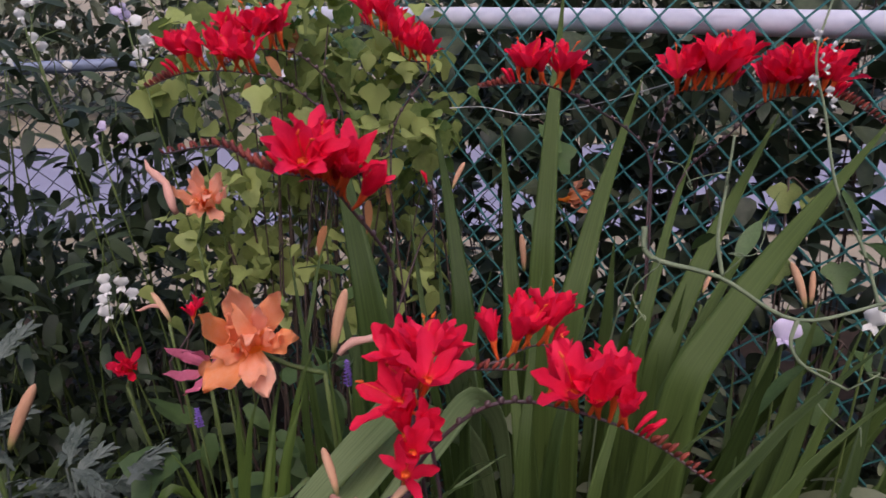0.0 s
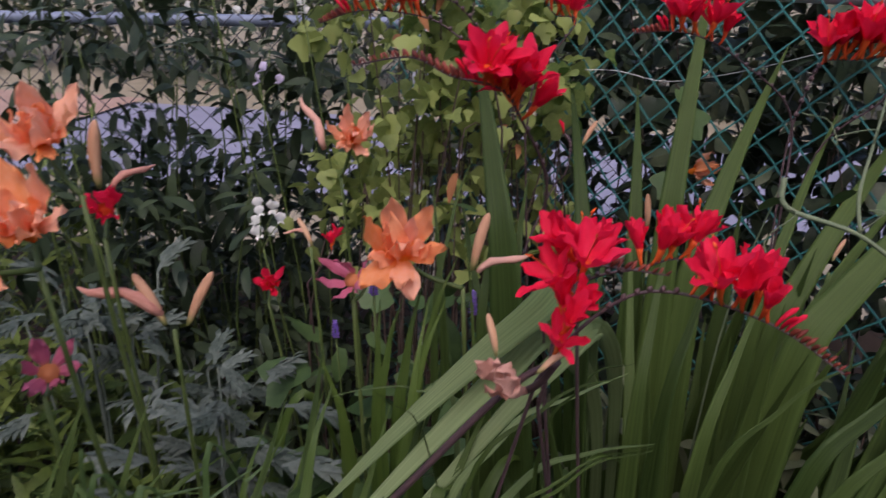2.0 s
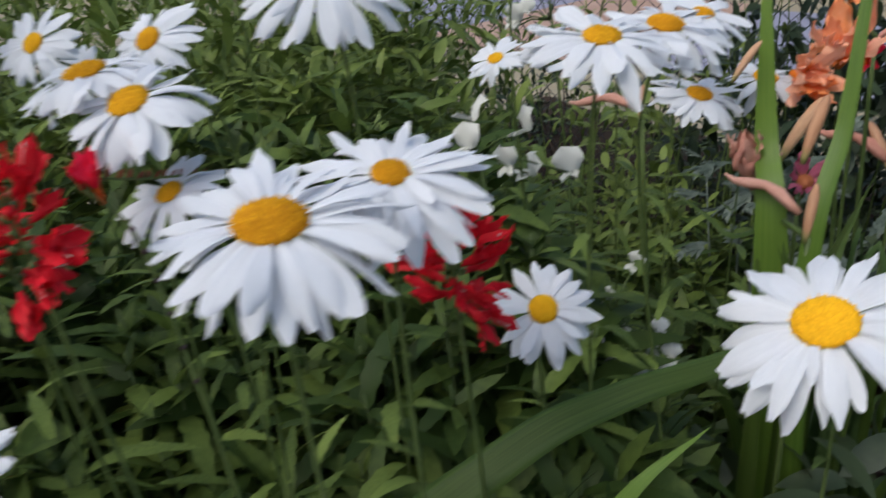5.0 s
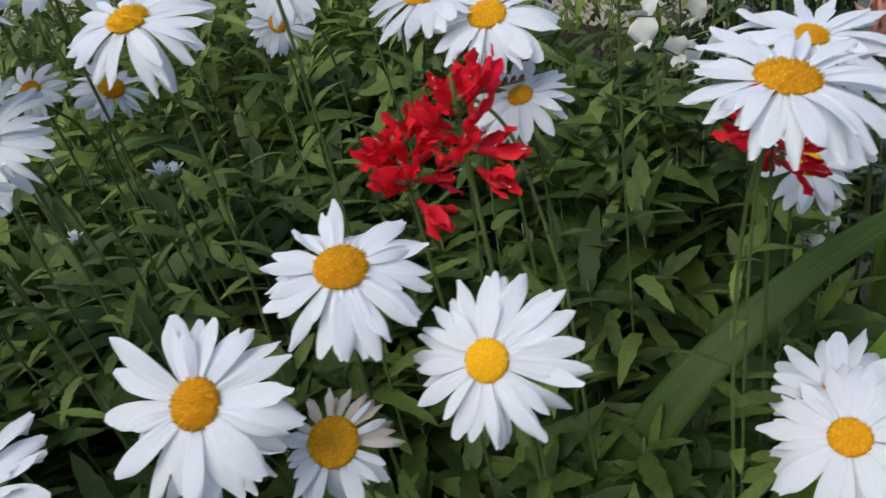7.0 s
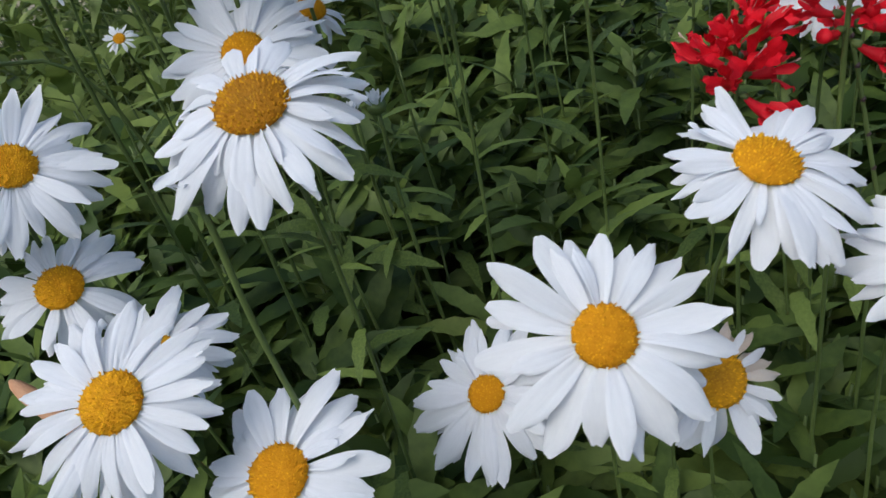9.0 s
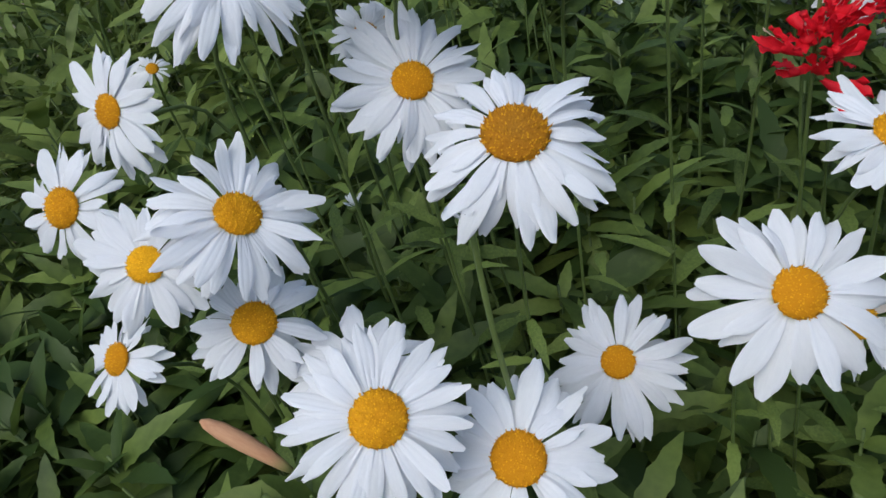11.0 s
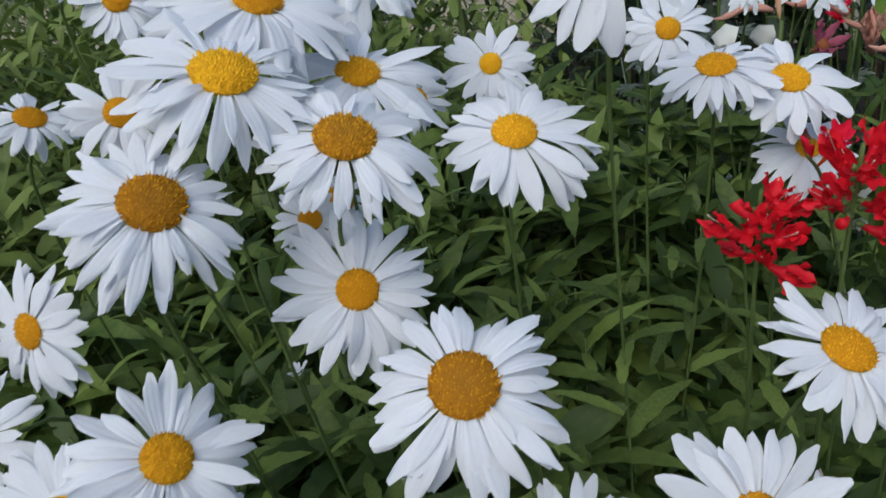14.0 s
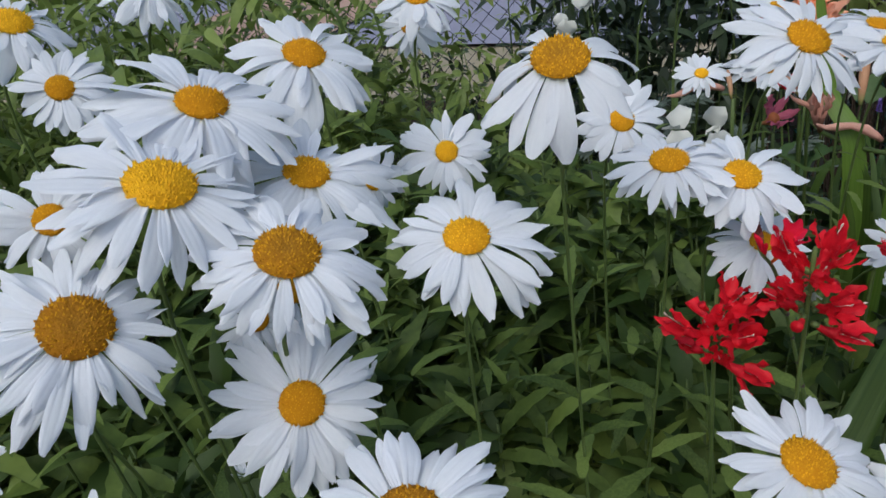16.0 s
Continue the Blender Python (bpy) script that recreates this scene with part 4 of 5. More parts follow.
daylily((0.244, 1.356, 0.761), flowers=(((0.240, 1.313, 0.854), (0.74, -0.61, 0.29), 0.045, 'orange'), ), label='orange daylily behind the green fence')
daylily((-0.374, 0.940, 0.784), buds=(((-0.372, 0.942, 0.787), (-0.399, 0.955, 0.826)), ), spent=(((-0.382, 0.948, 0.806), (-0.421, 0.947, 0.806)), ), label='daylily scape with a small peach bud')
daylily((0.493, 0.939, 0.797), buds=(((0.497, 0.943, 0.807), (0.478, 0.964, 0.865)), ((0.504, 0.944, 0.811), (0.508, 0.961, 0.854)), ), label='daylily scape with orange buds by the fence')
daylily((0.322, 0.849, 0.856), buds=(((0.324, 0.854, 0.869), (0.337, 0.864, 0.895)), ))
daylily((0.019, 1.074, 0.908), buds=(((0.019, 1.084, 0.936), (0.038, 1.099, 0.973)), ))
daylily((0.124, 0.986, 0.809), buds=(((0.122, 0.997, 0.839), (0.118, 1.016, 0.888)), ))
daylily((-0.597, -0.566, 0.931), buds=(((-0.575, -0.556, 0.955), (-0.609, -0.566, 0.990)), ), label='withered orange-brown lily bud low under the daisies')

# ---- sword-shaped leaves ----
clump = leaf_clump("crocosmia_leaves", (0.14, 0.74, 0), "clump of tall pleated green sword leaves before the fence", "leaf clump")
sword(clump, (0.140, 0.760, 0), (0.140, 0.924, 0.984), (0.174, 1.093, 1.229), 0.0377, SWORD, 3)
sword(clump, (0.160, 0.740, 0), (0.194, 0.919, 0.911), (0.293, 1.101, 1.100), 0.0412, SWORD, 3)
sword(clump, (0.200, 0.700, 0), (0.305, 0.854, 0.869), (0.467, 1.038, 1.061), 0.0377, SWORD, 3)
sword(clump, (0.200, 0.660, 0), (0.318, 0.754, 0.888), (0.561, 0.937, 1.070), 0.0443, SWORD, 3)
sword(clump, (0.080, 0.800, 0), (0.024, 1.009, 0.878), (-0.012, 1.179, 1.046), 0.0355, SWORD, 3)
sword(clump, (0.120, 0.800, 0), (0.097, 0.967, 0.902), (0.092, 1.102, 1.033), 0.0337, SWORD, 3)
sword(clump, (0.020, 0.700, 0), (-0.090, 0.825, 0.967), (-0.138, 0.937, 1.124), 0.0502, SWORD, 3)
sword(clump, (0.180, 0.740, 0), (0.274, 0.870, 0.914), (0.353, 1.023, 1.030), 0.0226, SWORD, 3)
sword(clump, (0.100, 0.750, 0), (-0.019, 0.891, 0.853), (-0.037, 0.977, 0.939), 0.0160, SWORD, 3)
sword(clump, (0.100, 0.750, 0), (0.011, 0.837, 0.847), (0.003, 0.915, 0.913), 0.0239, SWORD, 3)
sword(clump, (0.200, 0.680, 0), (0.298, 0.789, 0.842), (0.440, 0.949, 0.968), 0.0248, SWORD, 3)
sword(clump, (0.100, 0.680, 0), (0.047, 0.739, 0.869), (0.067, 0.811, 0.917), 0.0199, SWORD, 3)
sword(clump, (0.160, 0.600, 0), (0.208, 0.570, 0.834), (0.275, 0.590, 0.881), 0.0133, SWORD, 3)
sword(clump, (0.220, 0.600, 0), (0.311, 0.619, 0.815), (0.462, 0.705, 0.887), 0.0250, SWORD, 3)
sword(clump, (0.220, 0.580, 0), (0.314, 0.567, 0.819), (0.410, 0.599, 0.895), 0.0204, SWORD, 3)
sword(clump, (0.140, 0.660, 0), (0.139, 0.667, 0.870), (0.170, 0.717, 0.943), 0.0251, SWORD, 3)
sword(clump, (0.120, 0.680, 0), (0.102, 0.684, 0.860), (0.120, 0.768, 0.941), 0.0238, SWORD, 3)
sword(clump, (0.040, 0.720, 0), (-0.054, 0.835, 0.848), (-0.051, 0.921, 0.934), 0.0314, SWORD, 3)
sword(clump, (0.160, 0.640, 0), (0.178, 0.636, 0.840), (0.220, 0.707, 0.911), 0.0224, SWORD, 3)
sword(clump, (0.000, 0.720, 0), (-0.088, 0.834, 0.849), (-0.080, 0.915, 0.921), 0.0251, SWORD, 3)
sword(clump, (-0.080, 0.700, 0), (-0.146, 0.770, 0.880), (-0.164, 0.817, 0.950), 0.0173, SWORD, 3)
sword(clump, (-0.080, 0.700, 0), (-0.135, 0.797, 0.895), (-0.121, 0.877, 0.964), 0.0130, SWORD, 3)
sword(clump, (-0.050, 0.620, 0), (-0.080, 0.602, 0.885), (-0.093, 0.629, 0.956), 0.0092, SWORD, 3)
sword(clump, (0.020, 0.550, 0), (0.026, 0.478, 0.888), (0.065, 0.487, 0.909), 0.0074, SWORD, 3)
sword(clump, (-0.080, 0.550, 0), (-0.003, 0.441, 0.887), (0.060, 0.489, 0.896), 0.0092, SWORD, 3)
sword(clump, (-0.050, 0.550, 0), (0.018, 0.426, 0.841), (0.084, 0.472, 0.845), 0.0077, SWORD, 3)
sword(clump, (-0.020, 0.500, 0), (0.021, 0.399, 0.861), (0.075, 0.420, 0.879), 0.0081, SWORD, 3)
pale = leaf_clump("crocosmia_leaves", (-0.2, 0.5, 0), "few broad pale-edged pleated leaves leaning across the bed", "leaf clump")
sword(pale, (0.070, 0.800, 0), [(0.050, 0.770, 0.620), (0.024, 0.661, 0.895), (-0.021, 0.526, 0.920), (-0.101, 0.437, 0.868)], (-0.168, 0.353, 0.816), 0.0520, PALE, 4, 0.1, (0.0, -0.8, 0.6), 0.5)
sword(pale, (0.090, 0.800, 0), [(0.070, 0.770, 0.620), (0.003, 0.632, 0.841), (-0.039, 0.502, 0.876), (-0.114, 0.413, 0.819)], (-0.178, 0.328, 0.764), 0.0400, PALE, 4, 0.1, (0.0, -0.8, 0.6), 0.5)
sword(pale, (0.110, 0.800, 0), [(0.090, 0.770, 0.620), (0.055, 0.675, 0.833), (0.003, 0.542, 0.866), (-0.076, 0.445, 0.805)], (-0.142, 0.353, 0.749), 0.0340, PALE, 4, 0.1, (0.0, -0.8, 0.6), 0.5)
sword(pale, (0.000, 0.500, 0), (-0.110, 0.388, 0.916), (-0.137, 0.347, 0.939), 0.0030, SWORD, 3)
sword(pale, (-0.100, 0.420, 0), [(-0.085, 0.420, 0.700), (-0.032, 0.452, 0.850), (0.022, 0.506, 0.860)], (0.069, 0.558, 0.857), 0.0130, PALE, 2, 0.1, (0.0, -0.5, 0.85))
sword(pale, (-0.110, 0.460, 0), [(-0.100, 0.450, 0.600), (-0.020, 0.500, 0.762), (0.040, 0.505, 0.806)], (0.088, 0.484, 0.839), 0.0170, PALE, 2, 0.1, (0.0, -0.5, 0.85))
sword(pale, (-0.080, 0.620, 0), [(-0.090, 0.610, 0.720), (-0.122, 0.556, 0.812), (-0.146, 0.470, 0.866)], (-0.166, 0.427, 0.882), 0.0080, PALE, 2, 0.1, (0.0, -0.5, 0.85))
straps = leaf_clump("daylily_leaves", (-0.33, 0.32, 0), "tall glossy strap leaves standing among the daisies", "leaf clump")
sword(straps, (-0.300, 0.360, 0), [(-0.292, 0.217, 0.814), (-0.306, 0.261, 0.991), (-0.321, 0.293, 1.097)], (-0.339, 0.338, 1.231), 0.0210, FRESH, 1, 0.1, (0.4, -0.9, 0.1))
sword(straps, (-0.330, 0.360, 0), [(-0.325, 0.228, 0.818), (-0.366, 0.258, 0.969), (-0.386, 0.271, 1.066)], (-0.406, 0.286, 1.141), 0.0420, FRESH, 1, 0.1, (0.3, -0.9, 0.1))
sword(straps, (-0.460, -0.450, 0), [(-0.400, -0.300, 0.550), (-0.345, -0.180, 0.790), (-0.302, -0.075, 0.877), (-0.278, -0.009, 0.897), (-0.248, 0.058, 0.908)], (-0.186, 0.185, 0.943), 0.0400, STRAP, 2, 0.1, (0.2, -0.6, 0.8))
sword(straps, (-0.330, -0.260, 0), [(-0.285, -0.160, 0.550), (-0.250, -0.100, 0.800), (-0.229, -0.062, 0.888)], (-0.215, -0.016, 0.918), 0.0480, FRESH, 1, 0.1, (0.2, -0.6, 0.8))
sword(straps, (-0.330, 0.400, 0), (-0.308, 0.288, 0.849), (-0.326, 0.359, 0.889), 0.0247, STRAP, 1)
sword(straps, (-0.360, 0.300, 0), (-0.337, 0.221, 0.866), (-0.356, 0.234, 0.910), 0.0257, STRAP, 1)
sword(straps, (-0.400, 0.400, 0), (-0.345, 0.347, 0.803), (-0.373, 0.380, 0.845), 0.0231, STRAP, 1)
low_straps = leaf_clump("daylily_leaves", (-0.18, 0.66, 0), "arching dark green daylily leaves under the flowers", "leaf clump")
sword(low_straps, (-0.104, 0.658, 0), (-0.124, 0.628, 0.844), (-0.103, 0.655, 0.913), 0.0267, STRAP, 1)
sword(low_straps, (-0.147, 0.646, 0), (-0.167, 0.616, 0.815), (-0.156, 0.637, 0.869), 0.0303, STRAP, 1)
sword(low_straps, (-0.131, 0.665, 0), (-0.151, 0.635, 0.807), (-0.140, 0.662, 0.879), 0.0312, STRAP, 1)
sword(low_straps, (-0.105, 0.605, 0), (-0.125, 0.575, 0.816), (-0.105, 0.603, 0.890), 0.0251, STRAP, 1)
sword(low_straps, (-0.167, 0.675, 0), (-0.187, 0.645, 0.780), (-0.190, 0.670, 0.848), 0.0340, STRAP, 1)
sword(low_straps, (-0.234, 0.706, 0), (-0.254, 0.676, 0.726), (-0.278, 0.688, 0.760), 0.0405, STRAP, 1)
sword(low_straps, (-0.091, 0.505, 0), (-0.111, 0.475, 0.845), (-0.105, 0.517, 0.932), 0.0217, STRAP, 1)
sword(low_straps, (-0.146, 0.415, 0), (-0.166, 0.385, 0.844), (-0.162, 0.432, 0.892), 0.0302, STRAP, 1)
sword(low_straps, (-0.278, 0.429, 0), (-0.298, 0.399, 0.777), (-0.267, 0.443, 0.799), 0.0294, STRAP, 1)
sword(low_straps, (-0.315, 0.448, 0), (-0.335, 0.418, 0.747), (-0.328, 0.455, 0.770), 0.0312, STRAP, 1)
sword(low_straps, (-0.213, 0.433, 0), (-0.233, 0.403, 0.785), (-0.235, 0.466, 0.823), 0.0335, STRAP, 1)
sword(low_straps, (-0.257, 0.407, 0), (-0.277, 0.377, 0.763), (-0.306, 0.351, 0.780), 0.0251, STRAP, 1)
sword(low_straps, (-0.236, 0.387, 0), (-0.256, 0.357, 0.754), (-0.236, 0.371, 0.767), 0.0243, STRAP, 1)
sword(low_straps, (-0.320, 0.331, 0), [(-0.330, 0.301, 0.725), (-0.320, 0.341, 0.797), (-0.293, 0.365, 0.820)], (-0.252, 0.382, 0.814), 0.0220, STRAP, 1, 0.1, (-0.4, -0.7, 0.6))
sword(low_straps, (-0.293, 0.344, 0), [(-0.303, 0.314, 0.724), (-0.292, 0.337, 0.761), (-0.268, 0.357, 0.778)], (-0.236, 0.359, 0.751), 0.0252, STRAP, 1, 0.1, (-0.4, -0.7, 0.6))
sword(low_straps, (-0.329, 0.327, 0), [(-0.339, 0.297, 0.725), (-0.345, 0.334, 0.807)], (-0.333, 0.375, 0.879), 0.0300, STRAP, 1, 0.1, (-0.4, -0.7, 0.6))
sword(low_straps, (-0.203, 0.386, 0), [(-0.213, 0.356, 0.723), (-0.214, 0.396, 0.805)], (-0.198, 0.428, 0.854), 0.0280, STRAP, 1, 0.1, (-0.4, -0.7, 0.6))
sword(low_straps, (-0.176, 0.399, 0), [(-0.186, 0.369, 0.722), (-0.187, 0.408, 0.804)], (-0.175, 0.450, 0.877), 0.0280, STRAP, 1, 0.1, (-0.4, -0.7, 0.6))
sword(low_straps, (-0.226, 0.377, 0), [(-0.236, 0.347, 0.728), (-0.229, 0.380, 0.787)], (-0.207, 0.406, 0.818), 0.0252, STRAP, 1, 0.1, (-0.4, -0.7, 0.6))
sword(low_straps, (-0.312, 0.337, 0), [(-0.322, 0.307, 0.729), (-0.314, 0.339, 0.788)], (-0.283, 0.379, 0.838), 0.0280, STRAP, 1, 0.1, (-0.4, -0.7, 0.6))
sword(low_straps, (-0.266, 0.356, 0), [(-0.276, 0.326, 0.724), (-0.271, 0.351, 0.769), (-0.244, 0.377, 0.796)], (-0.215, 0.386, 0.787), 0.0280, STRAP, 1, 0.1, (-0.4, -0.7, 0.6))
sword(low_straps, (-0.360, 0.330, 0), [(-0.316, 0.234, 0.822), (-0.380, 0.234, 0.884)], (-0.434, 0.223, 0.915), 0.0280, STRAP, 1, 0.1, (-0.3, -0.5, 0.8))
sword(low_straps, (-0.174, 0.343, 0), [(-0.175, 0.361, 0.745), (-0.177, 0.406, 0.827)], (-0.176, 0.455, 0.913), 0.0340, SWORD, 3, 0.1, (-0.2, -0.6, 0.75))
sword(low_straps, (-0.327, 0.272, 0), [(-0.329, 0.288, 0.748), (-0.335, 0.329, 0.825)], (-0.328, 0.379, 0.907), 0.0320, SWORD, 3, 0.1, (-0.2, -0.6, 0.75))
sword(low_straps, (-0.172, 0.350, 0), [(-0.162, 0.367, 0.745), (-0.137, 0.410, 0.795)], (-0.123, 0.456, 0.863), 0.0240, STRAP, 1, 0.1, (-0.2, -0.6, 0.75))
sword(low_straps, (-0.239, 0.315, 0), [(-0.231, 0.335, 0.746), (-0.210, 0.384, 0.814)], (-0.197, 0.429, 0.882), 0.0260, SWORD, 3, 0.1, (-0.2, -0.6, 0.75))
sword(low_straps, (-0.285, 0.291, 0), [(-0.288, 0.308, 0.747), (-0.296, 0.350, 0.829)], (-0.288, 0.391, 0.892), 0.0260, SWORD, 3, 0.1, (-0.2, -0.6, 0.75))
sword(low_straps, (-0.313, 0.311, 0), [(-0.305, 0.324, 0.796), (-0.284, 0.357, 0.819)], (-0.248, 0.386, 0.819), 0.0180, FROND, 1, 0.1, (-0.2, -0.6, 0.75))
sword(low_straps, (-0.286, 0.316, 0), [(-0.278, 0.332, 0.787), (-0.258, 0.373, 0.801)], (-0.223, 0.421, 0.816), 0.0180, FROND, 1, 0.1, (-0.2, -0.6, 0.75))
sword(low_straps, (-0.325, 0.337, 0), [(-0.322, 0.345, 0.806), (-0.315, 0.364, 0.814)], (-0.304, 0.388, 0.827), 0.0160, FROND, 1, 0.1, (-0.2, -0.6, 0.75))
sword(low_straps, (-0.301, 0.297, 0), [(-0.289, 0.297, 0.826), (-0.260, 0.298, 0.822)], (-0.217, 0.300, 0.810), 0.0140, FROND, 1, 0.1, (-0.2, -0.6, 0.75))
sword(low_straps, (-0.245, 0.349, 0), [(-0.238, 0.362, 0.809), (-0.220, 0.395, 0.821)], (-0.198, 0.431, 0.835), 0.0160, FROND, 1, 0.1, (-0.2, -0.6, 0.75))
sword(low_straps, (-0.116, 0.375, 0), [(-0.114, 0.390, 0.744), (-0.108, 0.428, 0.803)], (-0.091, 0.480, 0.880), 0.0300, SWORD, 3, 0.1, (-0.2, -0.6, 0.75))
sword(low_straps, (-0.083, 0.391, 0), [(-0.079, 0.407, 0.743), (-0.068, 0.447, 0.803)], (-0.044, 0.493, 0.862), 0.0300, SWORD, 3, 0.1, (-0.2, -0.6, 0.75))

daisy_bud((-0.585, -0.342, 1.025), 0.006, (-0.59, -0.31, 0))
daisy_bud((-0.651, -0.315, 0.997), 0.005, (-0.651, -0.285, 0))
daisy_bud((-0.645, -0.399, 0.985), 0.005, (-0.645, -0.369, 0))
daisy_bud((-0.482, -0.491, 1.083), 0.005, (-0.50, -0.46, 0))

# more leaves that fill the crocosmia clump
for i in range(30):
    fx, fy = rng.uniform(0.0, 0.34), rng.uniform(0.64, 0.88)
    out = (fx - 0.16) * 1.3 + rng.uniform(-0.08, 0.12)
    tz = rng.uniform(0.55, 0.92)
    tip = (fx + out, fy + rng.uniform(-0.12, 0.25), tz)
    mid = (fx + out * 0.35, fy + rng.uniform(-0.02, 0.06), tz * 0.62)
    sword(clump, (fx, fy, 0), mid, tip, rng.uniform(0.018, 0.034), SWORD, 3)
for i in range(46):
    fx, fy = rng.uniform(0.10, 0.42), rng.uniform(0.62, 0.90)
    out = (fx - 0.12) * 0.9 + rng.uniform(-0.05, 0.10)
    tz = rng.uniform(0.70, 0.90)
    tip = (fx + out, fy + rng.uniform(-0.02, 0.22), tz)
    mid = (fx + out * 0.4, fy + rng.uniform(0.0, 0.06), tz * 0.66)
    sword(clump, (fx, fy, 0), mid, tip, rng.uniform(0.026, 0.042), SWORD, 3)
for i in range(26):
    fx, fy = rng.uniform(-0.42, -0.02), rng.uniform(0.42, 0.8)
    a, r, h = rng.uniform(0, math.tau), rng.uniform(0.16, 0.34), rng.uniform(0.45, 0.66)
    c, s = r * math.cos(a), r * math.sin(a)
    tip = (fx + c, fy + s, h - rng.uniform(0.06, 0.22))
    sword(low_straps, (fx, fy, 0), [(fx + 0.22 * c, fy + 0.22 * s, h * 0.72), (fx + 0.58 * c, fy + 0.58 * s, h)], tip, rng.uniform(0.016, 0.026), STRAP, 1, 0.1, (-0.2, -0.6, 0.8))


# ---- leafy plants ----
def round_leaf(size, lobes=0, fold=0.12):
    """A broad leaf along +x with a heart-shaped foot, or lobed like ivy."""
    edge, n = [], 18
    for k in range(n):
        a = math.pi * (2 * k / (n - 1) - 1)
        r = size * 0.5 * (1 + 0.28 * math.cos(a)) * (1 - 0.30 * max(0, -math.cos(a)) ** 3)
        r *= 1 + 0.32 * max(0, math.cos(a)) ** 8 + (0.16 * max(0, -math.cos(a * 2)) ** 2)
        if lobes:
            r *= 0.72 + 0.38 * abs(math.cos(a * 2.5))
        edge.append((size * 0.42 + r * math.cos(a), r * math.sin(a), fold * abs(r * math.sin(a)) - 0.25 * (r * math.cos(a)) ** 2 / size))
    return [(size * 0.42, 0, 0), *edge], [(0, k, k + 1) for k in range(1, n)]


LANCES = [lance(0.078, 0.0175, 0.35, 0.24, 10), lance(0.066, 0.0140, 0.15, 0.2, 10), lance(0.088, 0.020, 0.6, 0.28, 11), lance(0.055, 0.016, 0.25, 0.2, 9)]


def bed_top(x, y):
    """How high the leaves under the daisies stand."""
    top = 0.915 + 0.05 * noise.noise((x * 4, y * 4, 1)) + 0.03 * noise.noise((x * 13, y * 13, 5))
    top += 0.085 * math.exp(-(((x + 1.08) / 0.24) ** 2)) - 0.05 * max(0, -1.3 - x)
    back = y + 0.10 - 0.48 * (-x - 0.07)
    top -= min(0.48, max(0, back) * 1.5)
    top -= 0.05 * math.exp(-((x + 0.46) ** 2 + (y + 0.42) ** 2) / 0.008)
    top -= 0.13 * math.exp(-((x + 0.29) ** 2 + (y + 0.06) ** 2) / 0.014)
    top -= 0.09 * math.exp(-((x + 0.43) ** 2 + (y + 0.27) ** 2) / 0.02)
    if y < -0.62:
        top -= (-0.62 - y) * 0.4
    return top - max(0, (x + 0.46) * 0.35) - max(0, (x + 0.32) * 0.3)


near_leaves, far_leaves, stems = [], [], []
for i in range(1180):
    x, y = rng.uniform(-2.4, -0.26), rng.uniform(-0.8, 1.05)
    if i < 330:
        x, y = rng.uniform(-0.95, -0.28), rng.uniform(-0.7, 0.15)
    if y > 0.25 and x > -0.55:
        continue
    top = bed_top(x, y) - abs(rng.gauss(0, 0.03))
    dx, dy = rng.uniform(-0.05, 0.05), rng.uniform(-0.05, 0.05)
    stems.append(tube([Vector((x - dx, y - dy, 0)), Vector((x, y, top * 0.6)), Vector((x + dx * 0.4, y + dy * 0.4, top))], [0.0019, 0.0015, 0.0011], 5))
    yaw = rng.uniform(0, math.tau)
    count = 17 if x > -1.1 else 13
    for k in range(count):
        t = k / count
        z = top - t * t * 0.34 - 0.012
        yaw += 2.4 + rng.uniform(-0.3, 0.3)
        p = Vector((x + dx * 0.4 * (1 - t), y + dy * 0.4 * (1 - t), z))
        pitch = 0.85 - 0.85 * t + rng.uniform(-0.45, 0.40)
        m = leafy_pose(p, yaw, pitch, rng.uniform(-0.7, 0.7), (0.62 + 0.55 * t) * rng.uniform(0.72, 1.35))
        shape = rng.randrange(4)
        close = -0.66 < x < -0.40 and -0.42 < y < -0.12 and t < 0.7
        (near_leaves if close and len(near_leaves) < 300 else far_leaves).append((shape, m))
foliage = tagged(new("daisy_foliage"), "dense dark green narrow daisy leaves on upright stems", "foliage")
foliage.matrix_basis = Matrix.Translation((-0.55, -0.3, 0))
shift = Matrix.Translation((0.55, 0.3, 0))
leaf_mesh = [mesh("leaf", *shape, LANCE) for shape in LANCES]
for shape, m in near_leaves:
    part("leaf", leaf_mesh[shape], foliage, shift @ m)
for near, material in ((True, LANCE), (False, MEADOW)):
    mass = part("leaves", mesh("leaves", *join(*[scatter(LANCES[s], [shift @ m for k, m in far_leaves if k == s and (m.translation.x > -0.92) == near]) for s in range(4)]), material), foliage)
    tagged(mass, kind="stuff")
sv, sf = join(*stems)
tagged(part("stems", mesh("stems", [Vector(v) + Vector((0.55, 0.3, 0)) for v in sv], sf, GREENSTEM), foliage), kind="stuff")


